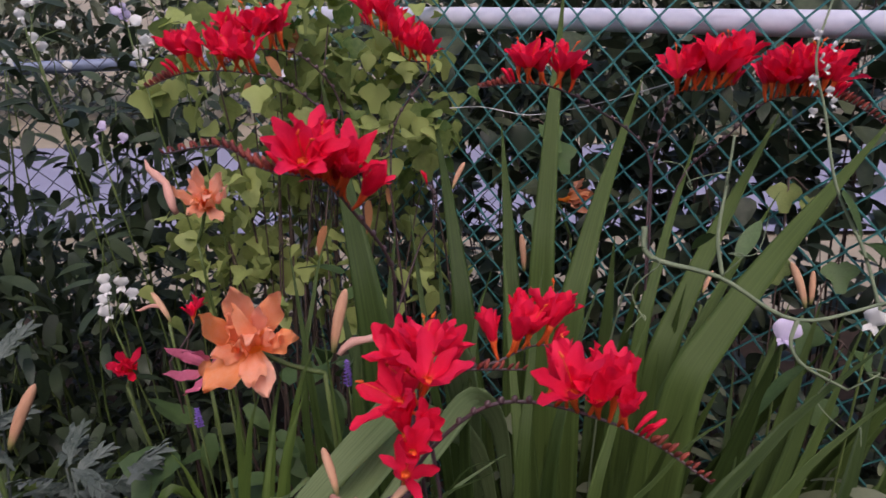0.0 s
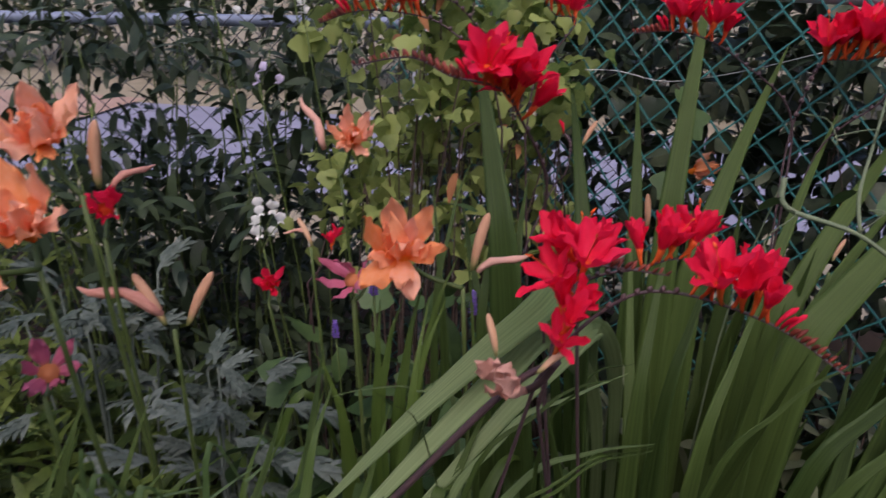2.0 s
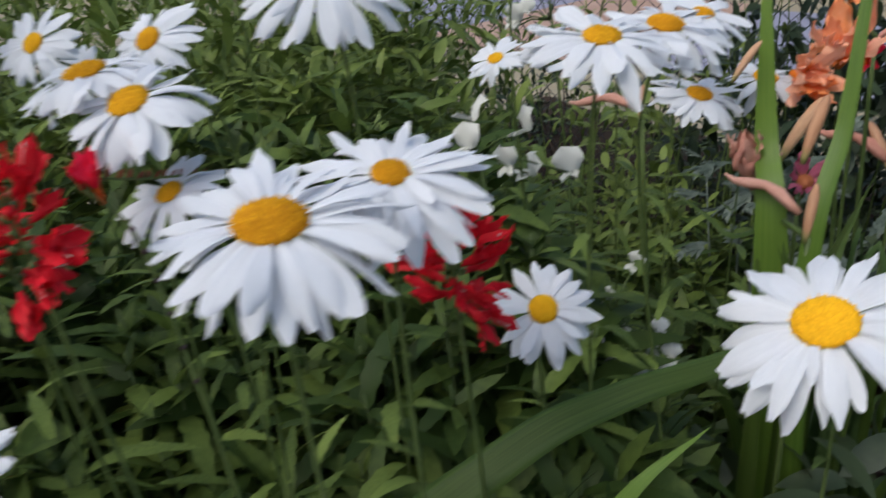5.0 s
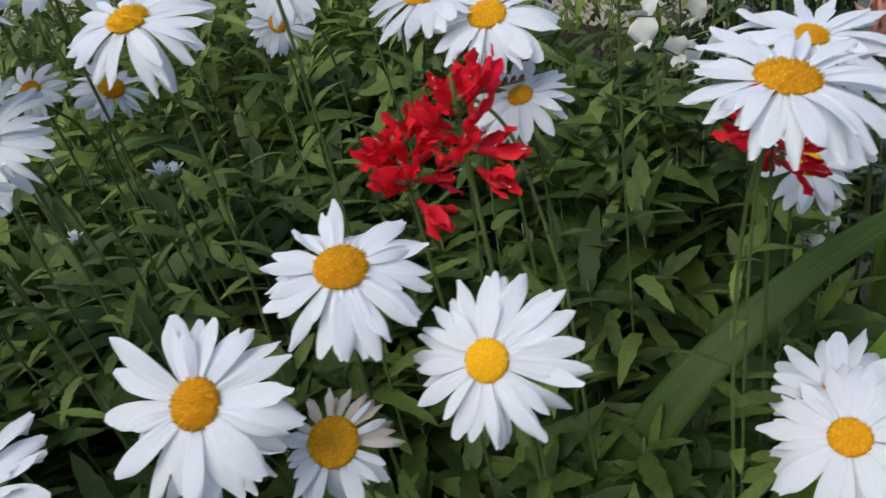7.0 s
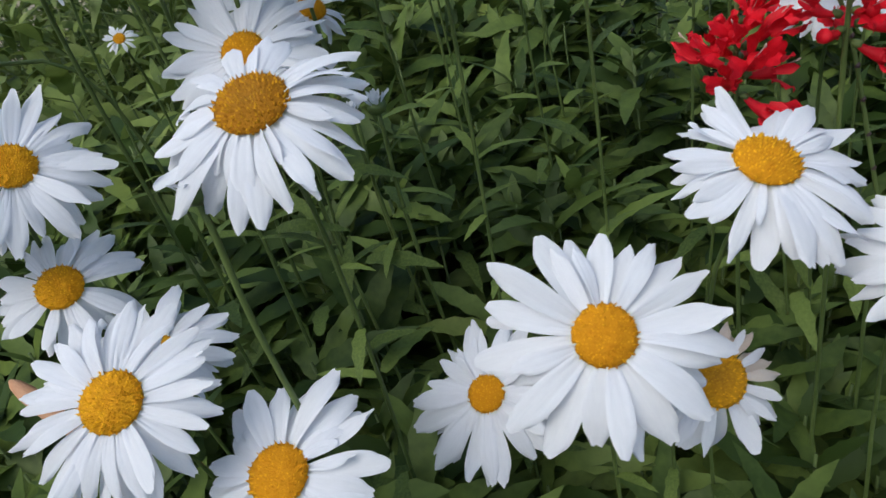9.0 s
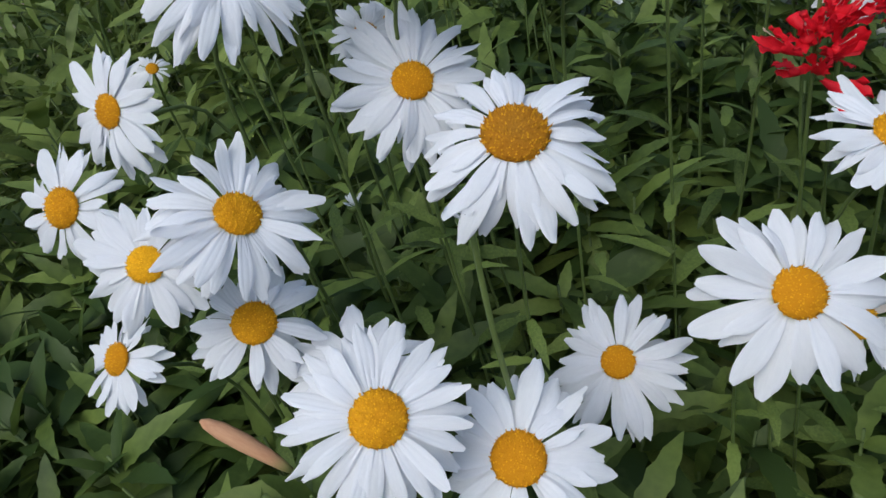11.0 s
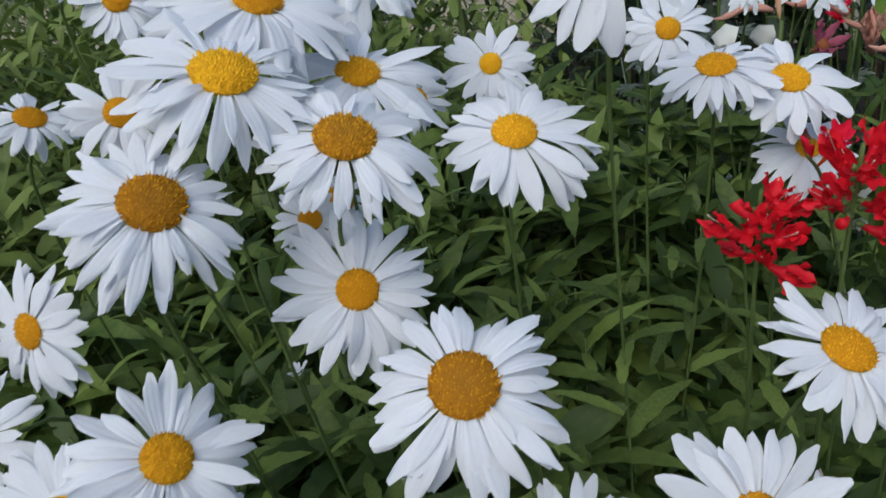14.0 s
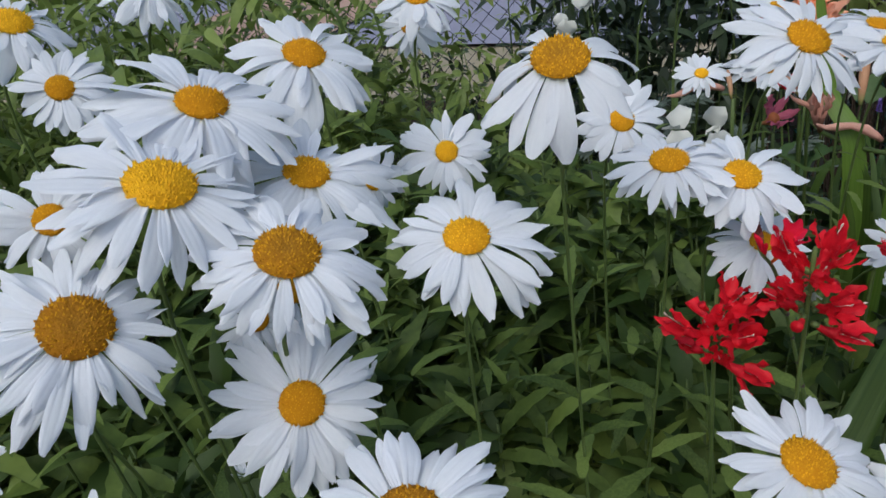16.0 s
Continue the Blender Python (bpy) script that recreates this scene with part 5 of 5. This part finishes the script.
def leaf_mass(name, label, shapes, material, count, box, size, hang=0.2, edge=0.5, stems_mat=None, stem_count=0, seed=1, category="shrub", spot=None):
    """A shrub or vine: many leaves in clusters inside the box, more of them in clumps than between, with twigs."""
    r = random.Random(seed)
    x0, x1, y0, y1, z0, z1 = box
    centre = Vector(((x0 + x1) / 2, (y0 + y1) / 2, 0))
    root = tagged(new(name), label, category)
    root.matrix_basis = Matrix.Translation(centre)
    hubs = []
    while len(hubs) < max(12, count // 22):
        p = Vector((r.uniform(x0, x1), r.uniform(y0, y1), r.uniform(z0, z1)))
        u, w = (p.x - x0) / (x1 - x0) * 2 - 1, (p.z - z0) / (z1 - z0)
        if w < 1 - edge * abs(u) ** 2 * r.random() - 0.25 * edge * noise.noise((p.x * 4, p.y * 4, seed)) and (spot is None or spot(p)):
            hubs.append(p)
    sets = [[] for _ in shapes]
    for i in range(count):
        h = r.choice(hubs)
        s = r.uniform(0.7, 1.25) * size
        p = h + Vector((r.gauss(0, 0.8), r.gauss(0, 0.8), r.gauss(0, 0.8))) * size * 1.6 - centre
        p.z = max(p.z, 0.02)
        sets[r.randrange(len(shapes))].append(leafy_pose(p, r.uniform(0, math.tau), r.uniform(-1.1, 0.9) - hang, r.uniform(-0.6, 0.6), s))
    tagged(part("leaves", mesh("leaves", *join(*[scatter(sh, ms) for sh, ms in zip(shapes, sets)]), material), root), kind="stuff")
    if stem_count:
        twigs = []
        for i in range(stem_count):
            h = r.choice(hubs) - centre
            foot = Vector((h.x * 0.8 + r.uniform(-0.1, 0.1), h.y * 0.8, 0))
            twigs.append(tube(spline([foot, lean(foot, h, 0.5) + Vector((r.uniform(-0.06, 0.06), r.uniform(-0.06, 0.06), 0.05)), h], 4), [0.0035, 0.0032, 0.003, 0.0028, 0.0025, 0.002, 0.0016, 0.0014, 0.001][:9], 5))
        tagged(part("brushwood", mesh("brushwood", *join(*twigs), stems_mat), root), kind="stuff")
    return root


PEA_SHAPES = [lance(1.0, 0.42, 0.2), lance(1.0, 0.34, 0.45)]
VINE_SHAPES = [round_leaf(0.9, 0, 0.35), round_leaf(1.15, 1, 0.4), round_leaf(1.3, 1, 0.2), round_leaf(1.0, 1, 0.6)]
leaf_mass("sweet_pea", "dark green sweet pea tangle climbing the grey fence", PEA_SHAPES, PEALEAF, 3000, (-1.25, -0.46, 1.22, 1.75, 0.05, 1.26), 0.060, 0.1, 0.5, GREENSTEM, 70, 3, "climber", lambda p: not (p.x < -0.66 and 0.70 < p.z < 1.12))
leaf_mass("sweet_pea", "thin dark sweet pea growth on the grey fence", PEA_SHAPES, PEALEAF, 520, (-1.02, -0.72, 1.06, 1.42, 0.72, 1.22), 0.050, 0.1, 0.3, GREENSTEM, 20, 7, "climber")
leaf_mass("fence_vine", "light green heart-leaved vine hanging on the fence", VINE_SHAPES, VINE, 820, (-0.42, -0.03, 1.12, 1.46, 0.72, 1.22), 0.029, 0.7, 0.5, TWIG, 40, 4, "climber")
leaf_mass("fence_vine", "yellowing vine leaves trailing from the top rail", VINE_SHAPES, VINE, 150, (-0.30, 0.02, 1.20, 1.36, 0.92, 1.24), 0.031, 0.8, 0.3, TWIG, 10, 14, "climber")
leaf_mass("shrub", "dark shrub with small leaves behind the green fence", PEA_SHAPES + VINE_SHAPES[:1], SHRUB, 11800, (-0.35, 2.4, 0.4, 2.6, 0.02, 1.45), 0.058, 0.2, 0.1, TWIG, 160, 5, spot=lambda p: 1.92 < p.y + 0.715 * (p.x + 0.42) < 2.5)
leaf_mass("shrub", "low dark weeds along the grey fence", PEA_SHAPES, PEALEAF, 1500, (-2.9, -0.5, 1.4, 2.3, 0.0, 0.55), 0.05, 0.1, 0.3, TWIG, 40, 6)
leaf_mass("shrub", "mid-green bush growing through the grey fence", PEA_SHAPES, MEADOW, 1300, (-1.6, -1.0, 0.9, 1.6, 0.1, 0.86), 0.042, 0.1, 0.5, GREENSTEM, 40, 16)
leaf_mass("weeds", "tall thin-leaved green weeds behind the daisies", PEA_SHAPES[1:] + [lance(1.0, 0.2, 0.3)], MEADOW, 9000, (-2.9, -0.95, -0.7, 1.25, 0.35, 1.28), 0.045, -0.2, 0.2, GREENSTEM, 120, 17, "weeds", lambda p: p.y < -0.72 * p.x - 0.12 and p.z < 1.0 + 0.24 * min(1, max(0, (-1.10 - p.x) / 0.6)))
leaf_mass("weeds", "thin-leaved weeds standing close behind the daisies", PEA_SHAPES[1:] + [lance(1.0, 0.2, 0.3)], MEADOW, 4800, (-2.0, -0.88, -0.35, 0.62, 0.80, 1.17), 0.042, -0.2, 0.4, GREENSTEM, 70, 18, "weeds", lambda p: p.x < -1.02 or 0.05 < p.y < 0.42)
BROAD = [round_leaf(1.0, 1, 0.2), lance(1.0, 0.46, 0.3), lance(1.1, 0.5, 0.5)]
leaf_mass("low_plant", "low green plant with broad soft leaves below the lilies", BROAD, FROND, 300, (-0.32, -0.06, 0.62, 0.98, 0.25, 0.70), 0.062, 0.1, 0.3, GREENSTEM, 40, 31, "leafy plant")
# filler leaves added behind the sword clump so its gaps read as deep shade
leaf_mass("shrub", "low leafy filler added to darken the gaps at the foot of the green fence", PEA_SHAPES, SHRUB, 1500, (0.05, 0.95, 0.62, 1.15, 0.02, 0.58), 0.05, 0.2, 0.3, TWIG, 40, 34, spot=lambda p: p.y < 1.28 - 0.715 * p.x)
leaf_mass("low_plant", "dark leafy growth at the foot of the strap leaves", BROAD[1:], PEALEAF, 420, (-0.34, -0.06, -0.02, 0.34, 0.30, 0.72), 0.05, 0.2, 0.3, TWIG, 40, 33, "leafy plant")
leaf_mass("low_plant", "broad pointed green leaves deep among the daisies", BROAD[1:], LANCE, 150, (-0.58, -0.36, -0.40, -0.16, 0.62, 0.74), 0.055, 0.2, 0.3, GREENSTEM, 30, 32, "leafy plant")
for k, (x0, x1, y0, h) in enumerate(((-34, -15, 6.2, 3.2), (-16, -8.5, 6.6, 2.6), (-9, -4, 6.9, 2.2), (-4.6, -0.5, 6.5, 2.4), (-1.2, 3.5, 6.2, 2.6), (3, 9, 6.0, 2.8))):
    leaf_mass("hedge", "dense dark green hedge across the road", PEA_SHAPES, SHRUB, 2600, (x0, x1, y0, y0 + 1.5, 0.0, h), 0.17, 0.1, 0.3, TWIG, 30, 20 + k, "hedge")


# ---- silver-leaved plant ----
def silver_leaf():
    """A deeply cut leaf: a broad midrib with a few uneven, forward-pointing lobes that carry small side teeth."""
    pieces = [lance(1.0, 0.15, 0.35)]
    for i in range(4):
        for side in (-1, 1):
            t = 0.20 + i * 0.19 + 0.04 * side
            long = 0.40 * (1 - 0.45 * abs(t - 0.45)) * (1.05 + 0.3 * math.sin(i * 5 + side))
            m = Matrix.Translation((t, 0, -0.35 * t * t)) @ Matrix.Rotation(side * 0.72, 4, "Z")
            pieces.append(([m @ Vector(p) for p in lance(long, 0.15, 0.6)[0]], lance(long, 0.15, 0.6)[1]))
            v, f = lance(long * 0.5, 0.09, 0.5)
            q = m @ Matrix.Translation((long * 0.45, 0, -0.1 * long)) @ Matrix.Rotation(-side * 0.7, 4, "Z")
            pieces.append(([q @ Vector(p) for p in v], f))
    return join(*pieces)


SILVER_MESH = mesh("leaf", *silver_leaf(), SILVER)
for cx, cy, h, count in ((-0.50, 0.84, 0.64, 34), (-0.42, 0.72, 0.65, 18), (-0.72, 0.86, 0.72, 40)):
    root = tagged(new("silver_ragwort"), "silvery grey-green plant with deeply cut feathery leaves", "foliage plant", "silver plants")
    root.matrix_basis = Matrix.Translation((cx, cy, 0))
    for i in range(count):
        a, r, z = rng.uniform(0, math.tau), abs(rng.gauss(0, 0.06)), h - abs(rng.gauss(0, 0.12))
        p = Vector((r * math.cos(a), r * math.sin(a), z))
        part("leaf", SILVER_MESH, root, leafy_pose(p, a + rng.uniform(-0.7, 0.7), rng.uniform(-0.2, 0.9), rng.uniform(-0.4, 0.4), rng.uniform(0.05, 0.085)))
        if i % 4 == 0:
            part("stem", mesh("stem", *tube([Vector((p.x * 0.3, p.y * 0.3, 0)), Vector((p.x * 0.7, p.y * 0.7, z * 0.6)), p], [0.003, 0.0025, 0.0018], 5), SILVER), root)


# ---- sweet pea flowers, small flowers and tendrils ----
def pea_shape():
    """A butterfly-shaped flower: a broad standard, two wings and a keel."""
    v1, f1 = petal(1.0, 1.25, 6, 7, -0.35, 0.15, 0, 0.5, 5, 0.1, 0, 0.4)
    up = Matrix.Rotation(-1.25, 4, "Y")
    v2, f2 = petal(0.75, 0.42, 5, 4, 0.1, 0.1, 0, 0.5, 6, 0.3, 0, 0.4)
    return join(([up @ Vector(p) for p in v1], f1), ([Matrix.Rotation(0.4, 4, "Z") @ Vector(p) for p in v2], f2), ([Matrix.Rotation(-0.4, 4, "Z") @ Vector(p) for p in v2], f2))


PEA_WHITE, PEA_LILAC = mesh("flower", *pea_shape(), CREAM), mesh("flower", *pea_shape(), LILAC)


def pea_spray(places, shape, size, foot, label, material=GREENSTEM):
    root = tagged(new("sweet_pea_spray"), label, "flower spray", "sweet pea sprays")
    foot = Vector(foot)
    root.matrix_basis = Matrix.Translation(foot)
    pieces = []
    top = Vector(places[0])
    pieces.append(tube([p - foot for p in spline([foot, lean(foot, top, 0.5) + Vector((0.03, 0.02, 0)), top], 5)], 0.0015, 5))
    for p in places:
        p = Vector(p)
        pieces.append(tube([p - foot, lean(p, top, 0.5) - foot - UP * 0.01, top - foot - UP * 0.03], 0.0009, 4))
        part("flower", shape, root, leafy_pose(p - foot, rng.uniform(-2.4, -0.7), rng.uniform(-0.4, 0.5), rng.uniform(-0.4, 0.4), size * rng.uniform(0.8, 1.15)))
    part("stem", mesh("stem", *join(*pieces), material), root)
    return root


def around(p, n, r):
    return [(p[0] + rng.gauss(0, r), p[1] + rng.gauss(0, r), p[2] + rng.gauss(0, r * 1.3)) for _ in range(n)]


for p, n, r, shape, text in (((-0.660, 1.223, 1.157), 6, 0.022, PEA_WHITE, "white sweet pea blossoms on a thin stalk"),
                             ((-0.520, 1.243, 1.199), 4, 0.02, PEA_LILAC, "pale lilac sweet pea blossoms on a thin stalk"),
                             ((-0.413, 1.180, 1.183), 9, 0.024, PEA_LILAC, "pale lilac sweet pea blossoms by the rail"),
                             ((-0.426, 1.165, 1.140), 8, 0.022, PEA_WHITE, "white sweet pea blossoms by the rail"),
                             ((-0.528, 1.160, 0.980), 3, 0.014, PEA_LILAC, "lilac sweet pea blossoms in dark leaves"),
                             ((-0.441, 0.951, 0.817), 7, 0.016, PEA_WHITE, "small white blossoms in dark leaves"),
                             ((-0.592, 1.220, 1.143), 4, 0.03, PEA_WHITE, "white sweet pea blossoms above the rail")):
    pea_spray(around(p, n, r * 0.9), shape, 0.016, (p[0] + 0.03, p[1] + 0.03, 0), text)
pea_spray([(0.375, 0.746, 0.862)], PEA_LILAC, 0.024, (0.36, 0.8, 0), "single mauve sweet pea bud hanging from a tendril")
pea_spray([(0.442, 0.709, 0.899), (0.462, 0.712, 0.906)], PEA_WHITE, 0.022, (0.45, 0.8, 0), "white sweet pea blossom by the fence")
pea_spray(around((-0.378, 0.137, 0.815), 14, 0.020), PEA_WHITE, 0.013, (-0.37, 0.15, 0), "spike of faded small white blossoms under the daisies")
pea_spray([(-0.487, 0.048, 1.010), (-0.482, 0.040, 0.990), (-0.456, 0.078, 1.000), (-0.480, 0.100, 0.952), (-0.457, 0.127, 0.951), (-0.47, 0.07, 0.97)], PEA_WHITE, 0.021, (-0.46, 0.1, 0), "cream pea-like blossoms and pods among daisy stems")
pea_spray(around((-0.64, 0.26, 1.03), 6, 0.025), PEA_WHITE, 0.018, (-0.66, 0.3, 0), "cream fading blossoms above the leaves")


def spike(place, height, radius, count, material, label, foot):
    """A slim upright spike of tiny florets on a thin stem."""
    root = tagged(new("purple_flower_spike"), label, "flower spike")
    foot = Vector(foot)
    root.matrix_basis = Matrix.Translation(foot)
    place = Vector(place)
    part("stem", mesh("stem", *tube([p - foot for p in spline([foot, lean(foot, place, 0.5) + Vector((0.01, 0.01, 0)), place], 4)], 0.0013, 5), GREENSTEM), root)
    shape, poses = lance(0.0052, 0.004, 0.2), []
    for i in range(count):
        t = i / count
        poses.append(leafy_pose(place - foot + UP * (height * (t - 0.5)), i * 2.4, 0.4, 0, 1.1 - 0.5 * t) @ Matrix.Translation((radius * 0.2, 0, 0)))
    part("spike", mesh("spike", *scatter(shape, poses), material), root)


spike((-0.282, 0.778, 0.742), 0.026, 0.003, 40, PURPLE, "small violet-blue flower spike on a thin stem", (-0.28, 0.80, 0))
spike((-0.194, 0.657, 0.869), 0.022, 0.006, 50, PURPLE, "small violet-blue flower spike below the lily", (-0.2, 0.68, 0))
spike((-0.103, 0.80, 0.790), 0.035, 0.006, 50, PURPLE, "dark purple flower spike deep between leaves", (-0.1, 0.78, 0))

pea = tagged(new("sweet_pea"), "grey-green winged sweet pea stem with tendrils by the fence", "climber")
pea.matrix_basis = Matrix.Translation((0.30, 0.70, 0))
PEA_FOOT = Vector((0.30, 0.70, 0))


def pea_branch(points, r, name="stem"):
    line = [p - PEA_FOOT for p in spline(points, 6)]
    part(name, mesh(name, *tube(line, [r * (1 - 0.5 * i / len(line)) for i in range(len(line))], 6), PEASTEM), pea)


pea_branch([(0.22, 0.88, 0.0), (0.20, 0.84, 0.4), (0.19, 0.76, 0.8), (0.205, 0.700, 1.008)], 0.0016)
pea_branch([(0.205, 0.700, 1.008), (0.211, 0.690, 0.981), (0.276, 0.685, 0.962), (0.348, 0.672, 0.924), (0.438, 0.681, 0.939)], 0.0030)
pea_branch([(0.278, 0.685, 0.963), (0.274, 0.698, 0.998), (0.282, 0.715, 1.042), (0.290, 0.732, 1.087)], 0.0022)
pea_branch([(0.348, 0.672, 0.924), (0.342, 0.664, 0.903), (0.355, 0.657, 0.883), (0.395, 0.650, 0.862)], 0.0024)
pea_branch([(0.463, 0.731, 0.899), (0.446, 0.753, 0.959), (0.417, 0.776, 1.024), (0.406, 0.803, 1.095), (0.397, 0.823, 1.149), (0.418, 0.848, 1.213)], 0.0022)
for a, b in (((0.211, 0.690, 0.981), (0.20, 0.68, 0.90)), ((0.276, 0.685, 0.962), (0.31, 0.67, 1.03)), ((0.355, 0.657, 0.883), (0.42, 0.64, 0.80)), ((0.395, 0.650, 0.862), (0.47, 0.66, 0.90)), ((0.282, 0.715, 1.042), (0.22, 0.71, 1.06))):
    a, b = Vector(a), Vector(b)
    curl = [lean(a, b, t / 5) + Vector((0.010 * math.sin(t * 2.2), 0.006 * math.cos(t * 3), 0.012 * math.sin(t * 1.7))) for t in range(6)]
    pea_branch([a, *curl[1:]], 0.0008, "tendril")
PEA_LEAF = [mesh("leaf", *lance(1.0, 0.36, 0.2), FROND)]
for p, yaw, pitch, s in (((0.353, 0.657, 0.883), 3.5, -0.5, 0.062), ((0.292, 0.69, 0.98), 0.6, 0.9, 0.045), ((0.27, 0.70, 1.0), 1.9, -0.6, 0.035), ((0.42, 0.77, 1.02), -0.3, -0.9, 0.06), ((0.44, 0.75, 0.96), 0.4, -0.4, 0.06), ((0.205, 0.69, 0.99), 2.0, -0.5, 0.035)):
    part("leaf", PEA_LEAF[0], pea, leafy_pose(Vector(p) - PEA_FOOT, yaw, pitch, 0.4, s))
for i in range(9):
    part("bud", PEA_WHITE, pea, leafy_pose(Vector((0.397 + rng.gauss(0, 0.006), 0.81 + rng.gauss(0, 0.006), 1.08 + 0.011 * i)) - PEA_FOOT, rng.uniform(-2.5, -0.6), -0.5, 0, 0.008))

tie = spline([(-0.055, 1.236, 1.055), (-0.020, 1.228, 1.033), (0.065, 1.231, 1.033), (0.140, 1.228, 1.020), (0.206, 1.20, 1.033), (0.271, 1.15, 1.058), (0.337, 1.10, 1.088)], 6)
tagged(new("tie_wire", mesh("tie_wire", *tube(tie, 0.0008, 5), TIEWIRE)), "loose thin pale wire hanging on the green fence", "wire")

VINE_MESH = [mesh("leaf", *shape, VINE) for shape in VINE_SHAPES]
RUST_MESH = [mesh("leaf", *lance(1.0, 0.3, 0.4), RUST)]


def sprig(places, shapes, size, foot, label, material):
    root = tagged(new("vine_sprig"), label, "sprig", "sprigs on the fence")
    foot = Vector(foot)
    root.matrix_basis = Matrix.Translation(foot)
    line = [p - foot for p in spline([foot, *[Vector(p) for p in places]], 4)]
    part("stem", mesh("stem", *tube(line, 0.0013, 5), material), root)
    for p in places:
        part("leaf", rng.choice(shapes), root, leafy_pose(Vector(p) - foot, rng.uniform(-2.6, -0.5), rng.uniform(-1.1, 0.1), rng.uniform(-0.4, 0.4), size * rng.uniform(0.8, 1.2)))


sprig([(0.47, 0.98, 0.87), (0.473, 1.0, 0.970), (0.505, 1.0, 0.951)], VINE_MESH, 0.032, (0.45, 0.9, 0), "light green vine leaves on the fence mesh", TWIG)
VINE_MESH = [mesh("leaf", *shape, FROND) for shape in VINE_SHAPES]
sprig([(0.52, 0.90, 0.70), (0.538, 0.90, 0.768), (0.50, 0.92, 0.80), (0.537, 0.96, 0.872), (0.56, 0.95, 0.90)], VINE_MESH, 0.036, (0.5, 0.88, 0), "vine leaves and stem low on the fence", TWIG)
sprig([(0.16, 1.12, 0.9), (0.17, 1.14, 1.0), (0.15, 1.13, 1.03)], VINE_MESH, 0.04, (0.15, 1.05, 0), "few small vine leaves beside the green mesh", TWIG)
sprig([(-0.18, 1.107, 0.871), (-0.127, 1.20, 0.919), (-0.11, 1.19, 0.94), (-0.089, 1.20, 0.905), (-0.12, 1.18, 0.89)], RUST_MESH, 0.045, (-0.15, 1.1, 0), "withered rust-brown leaves on a dry stem", TWIG)
sprig([(-0.30, 1.2, 1.08), (-0.27, 1.2, 1.12), (-0.22, 1.22, 1.16)], RUST_MESH, 0.045, (-0.28, 1.15, 0), "olive-brown fading leaves near the top rail", TWIG)
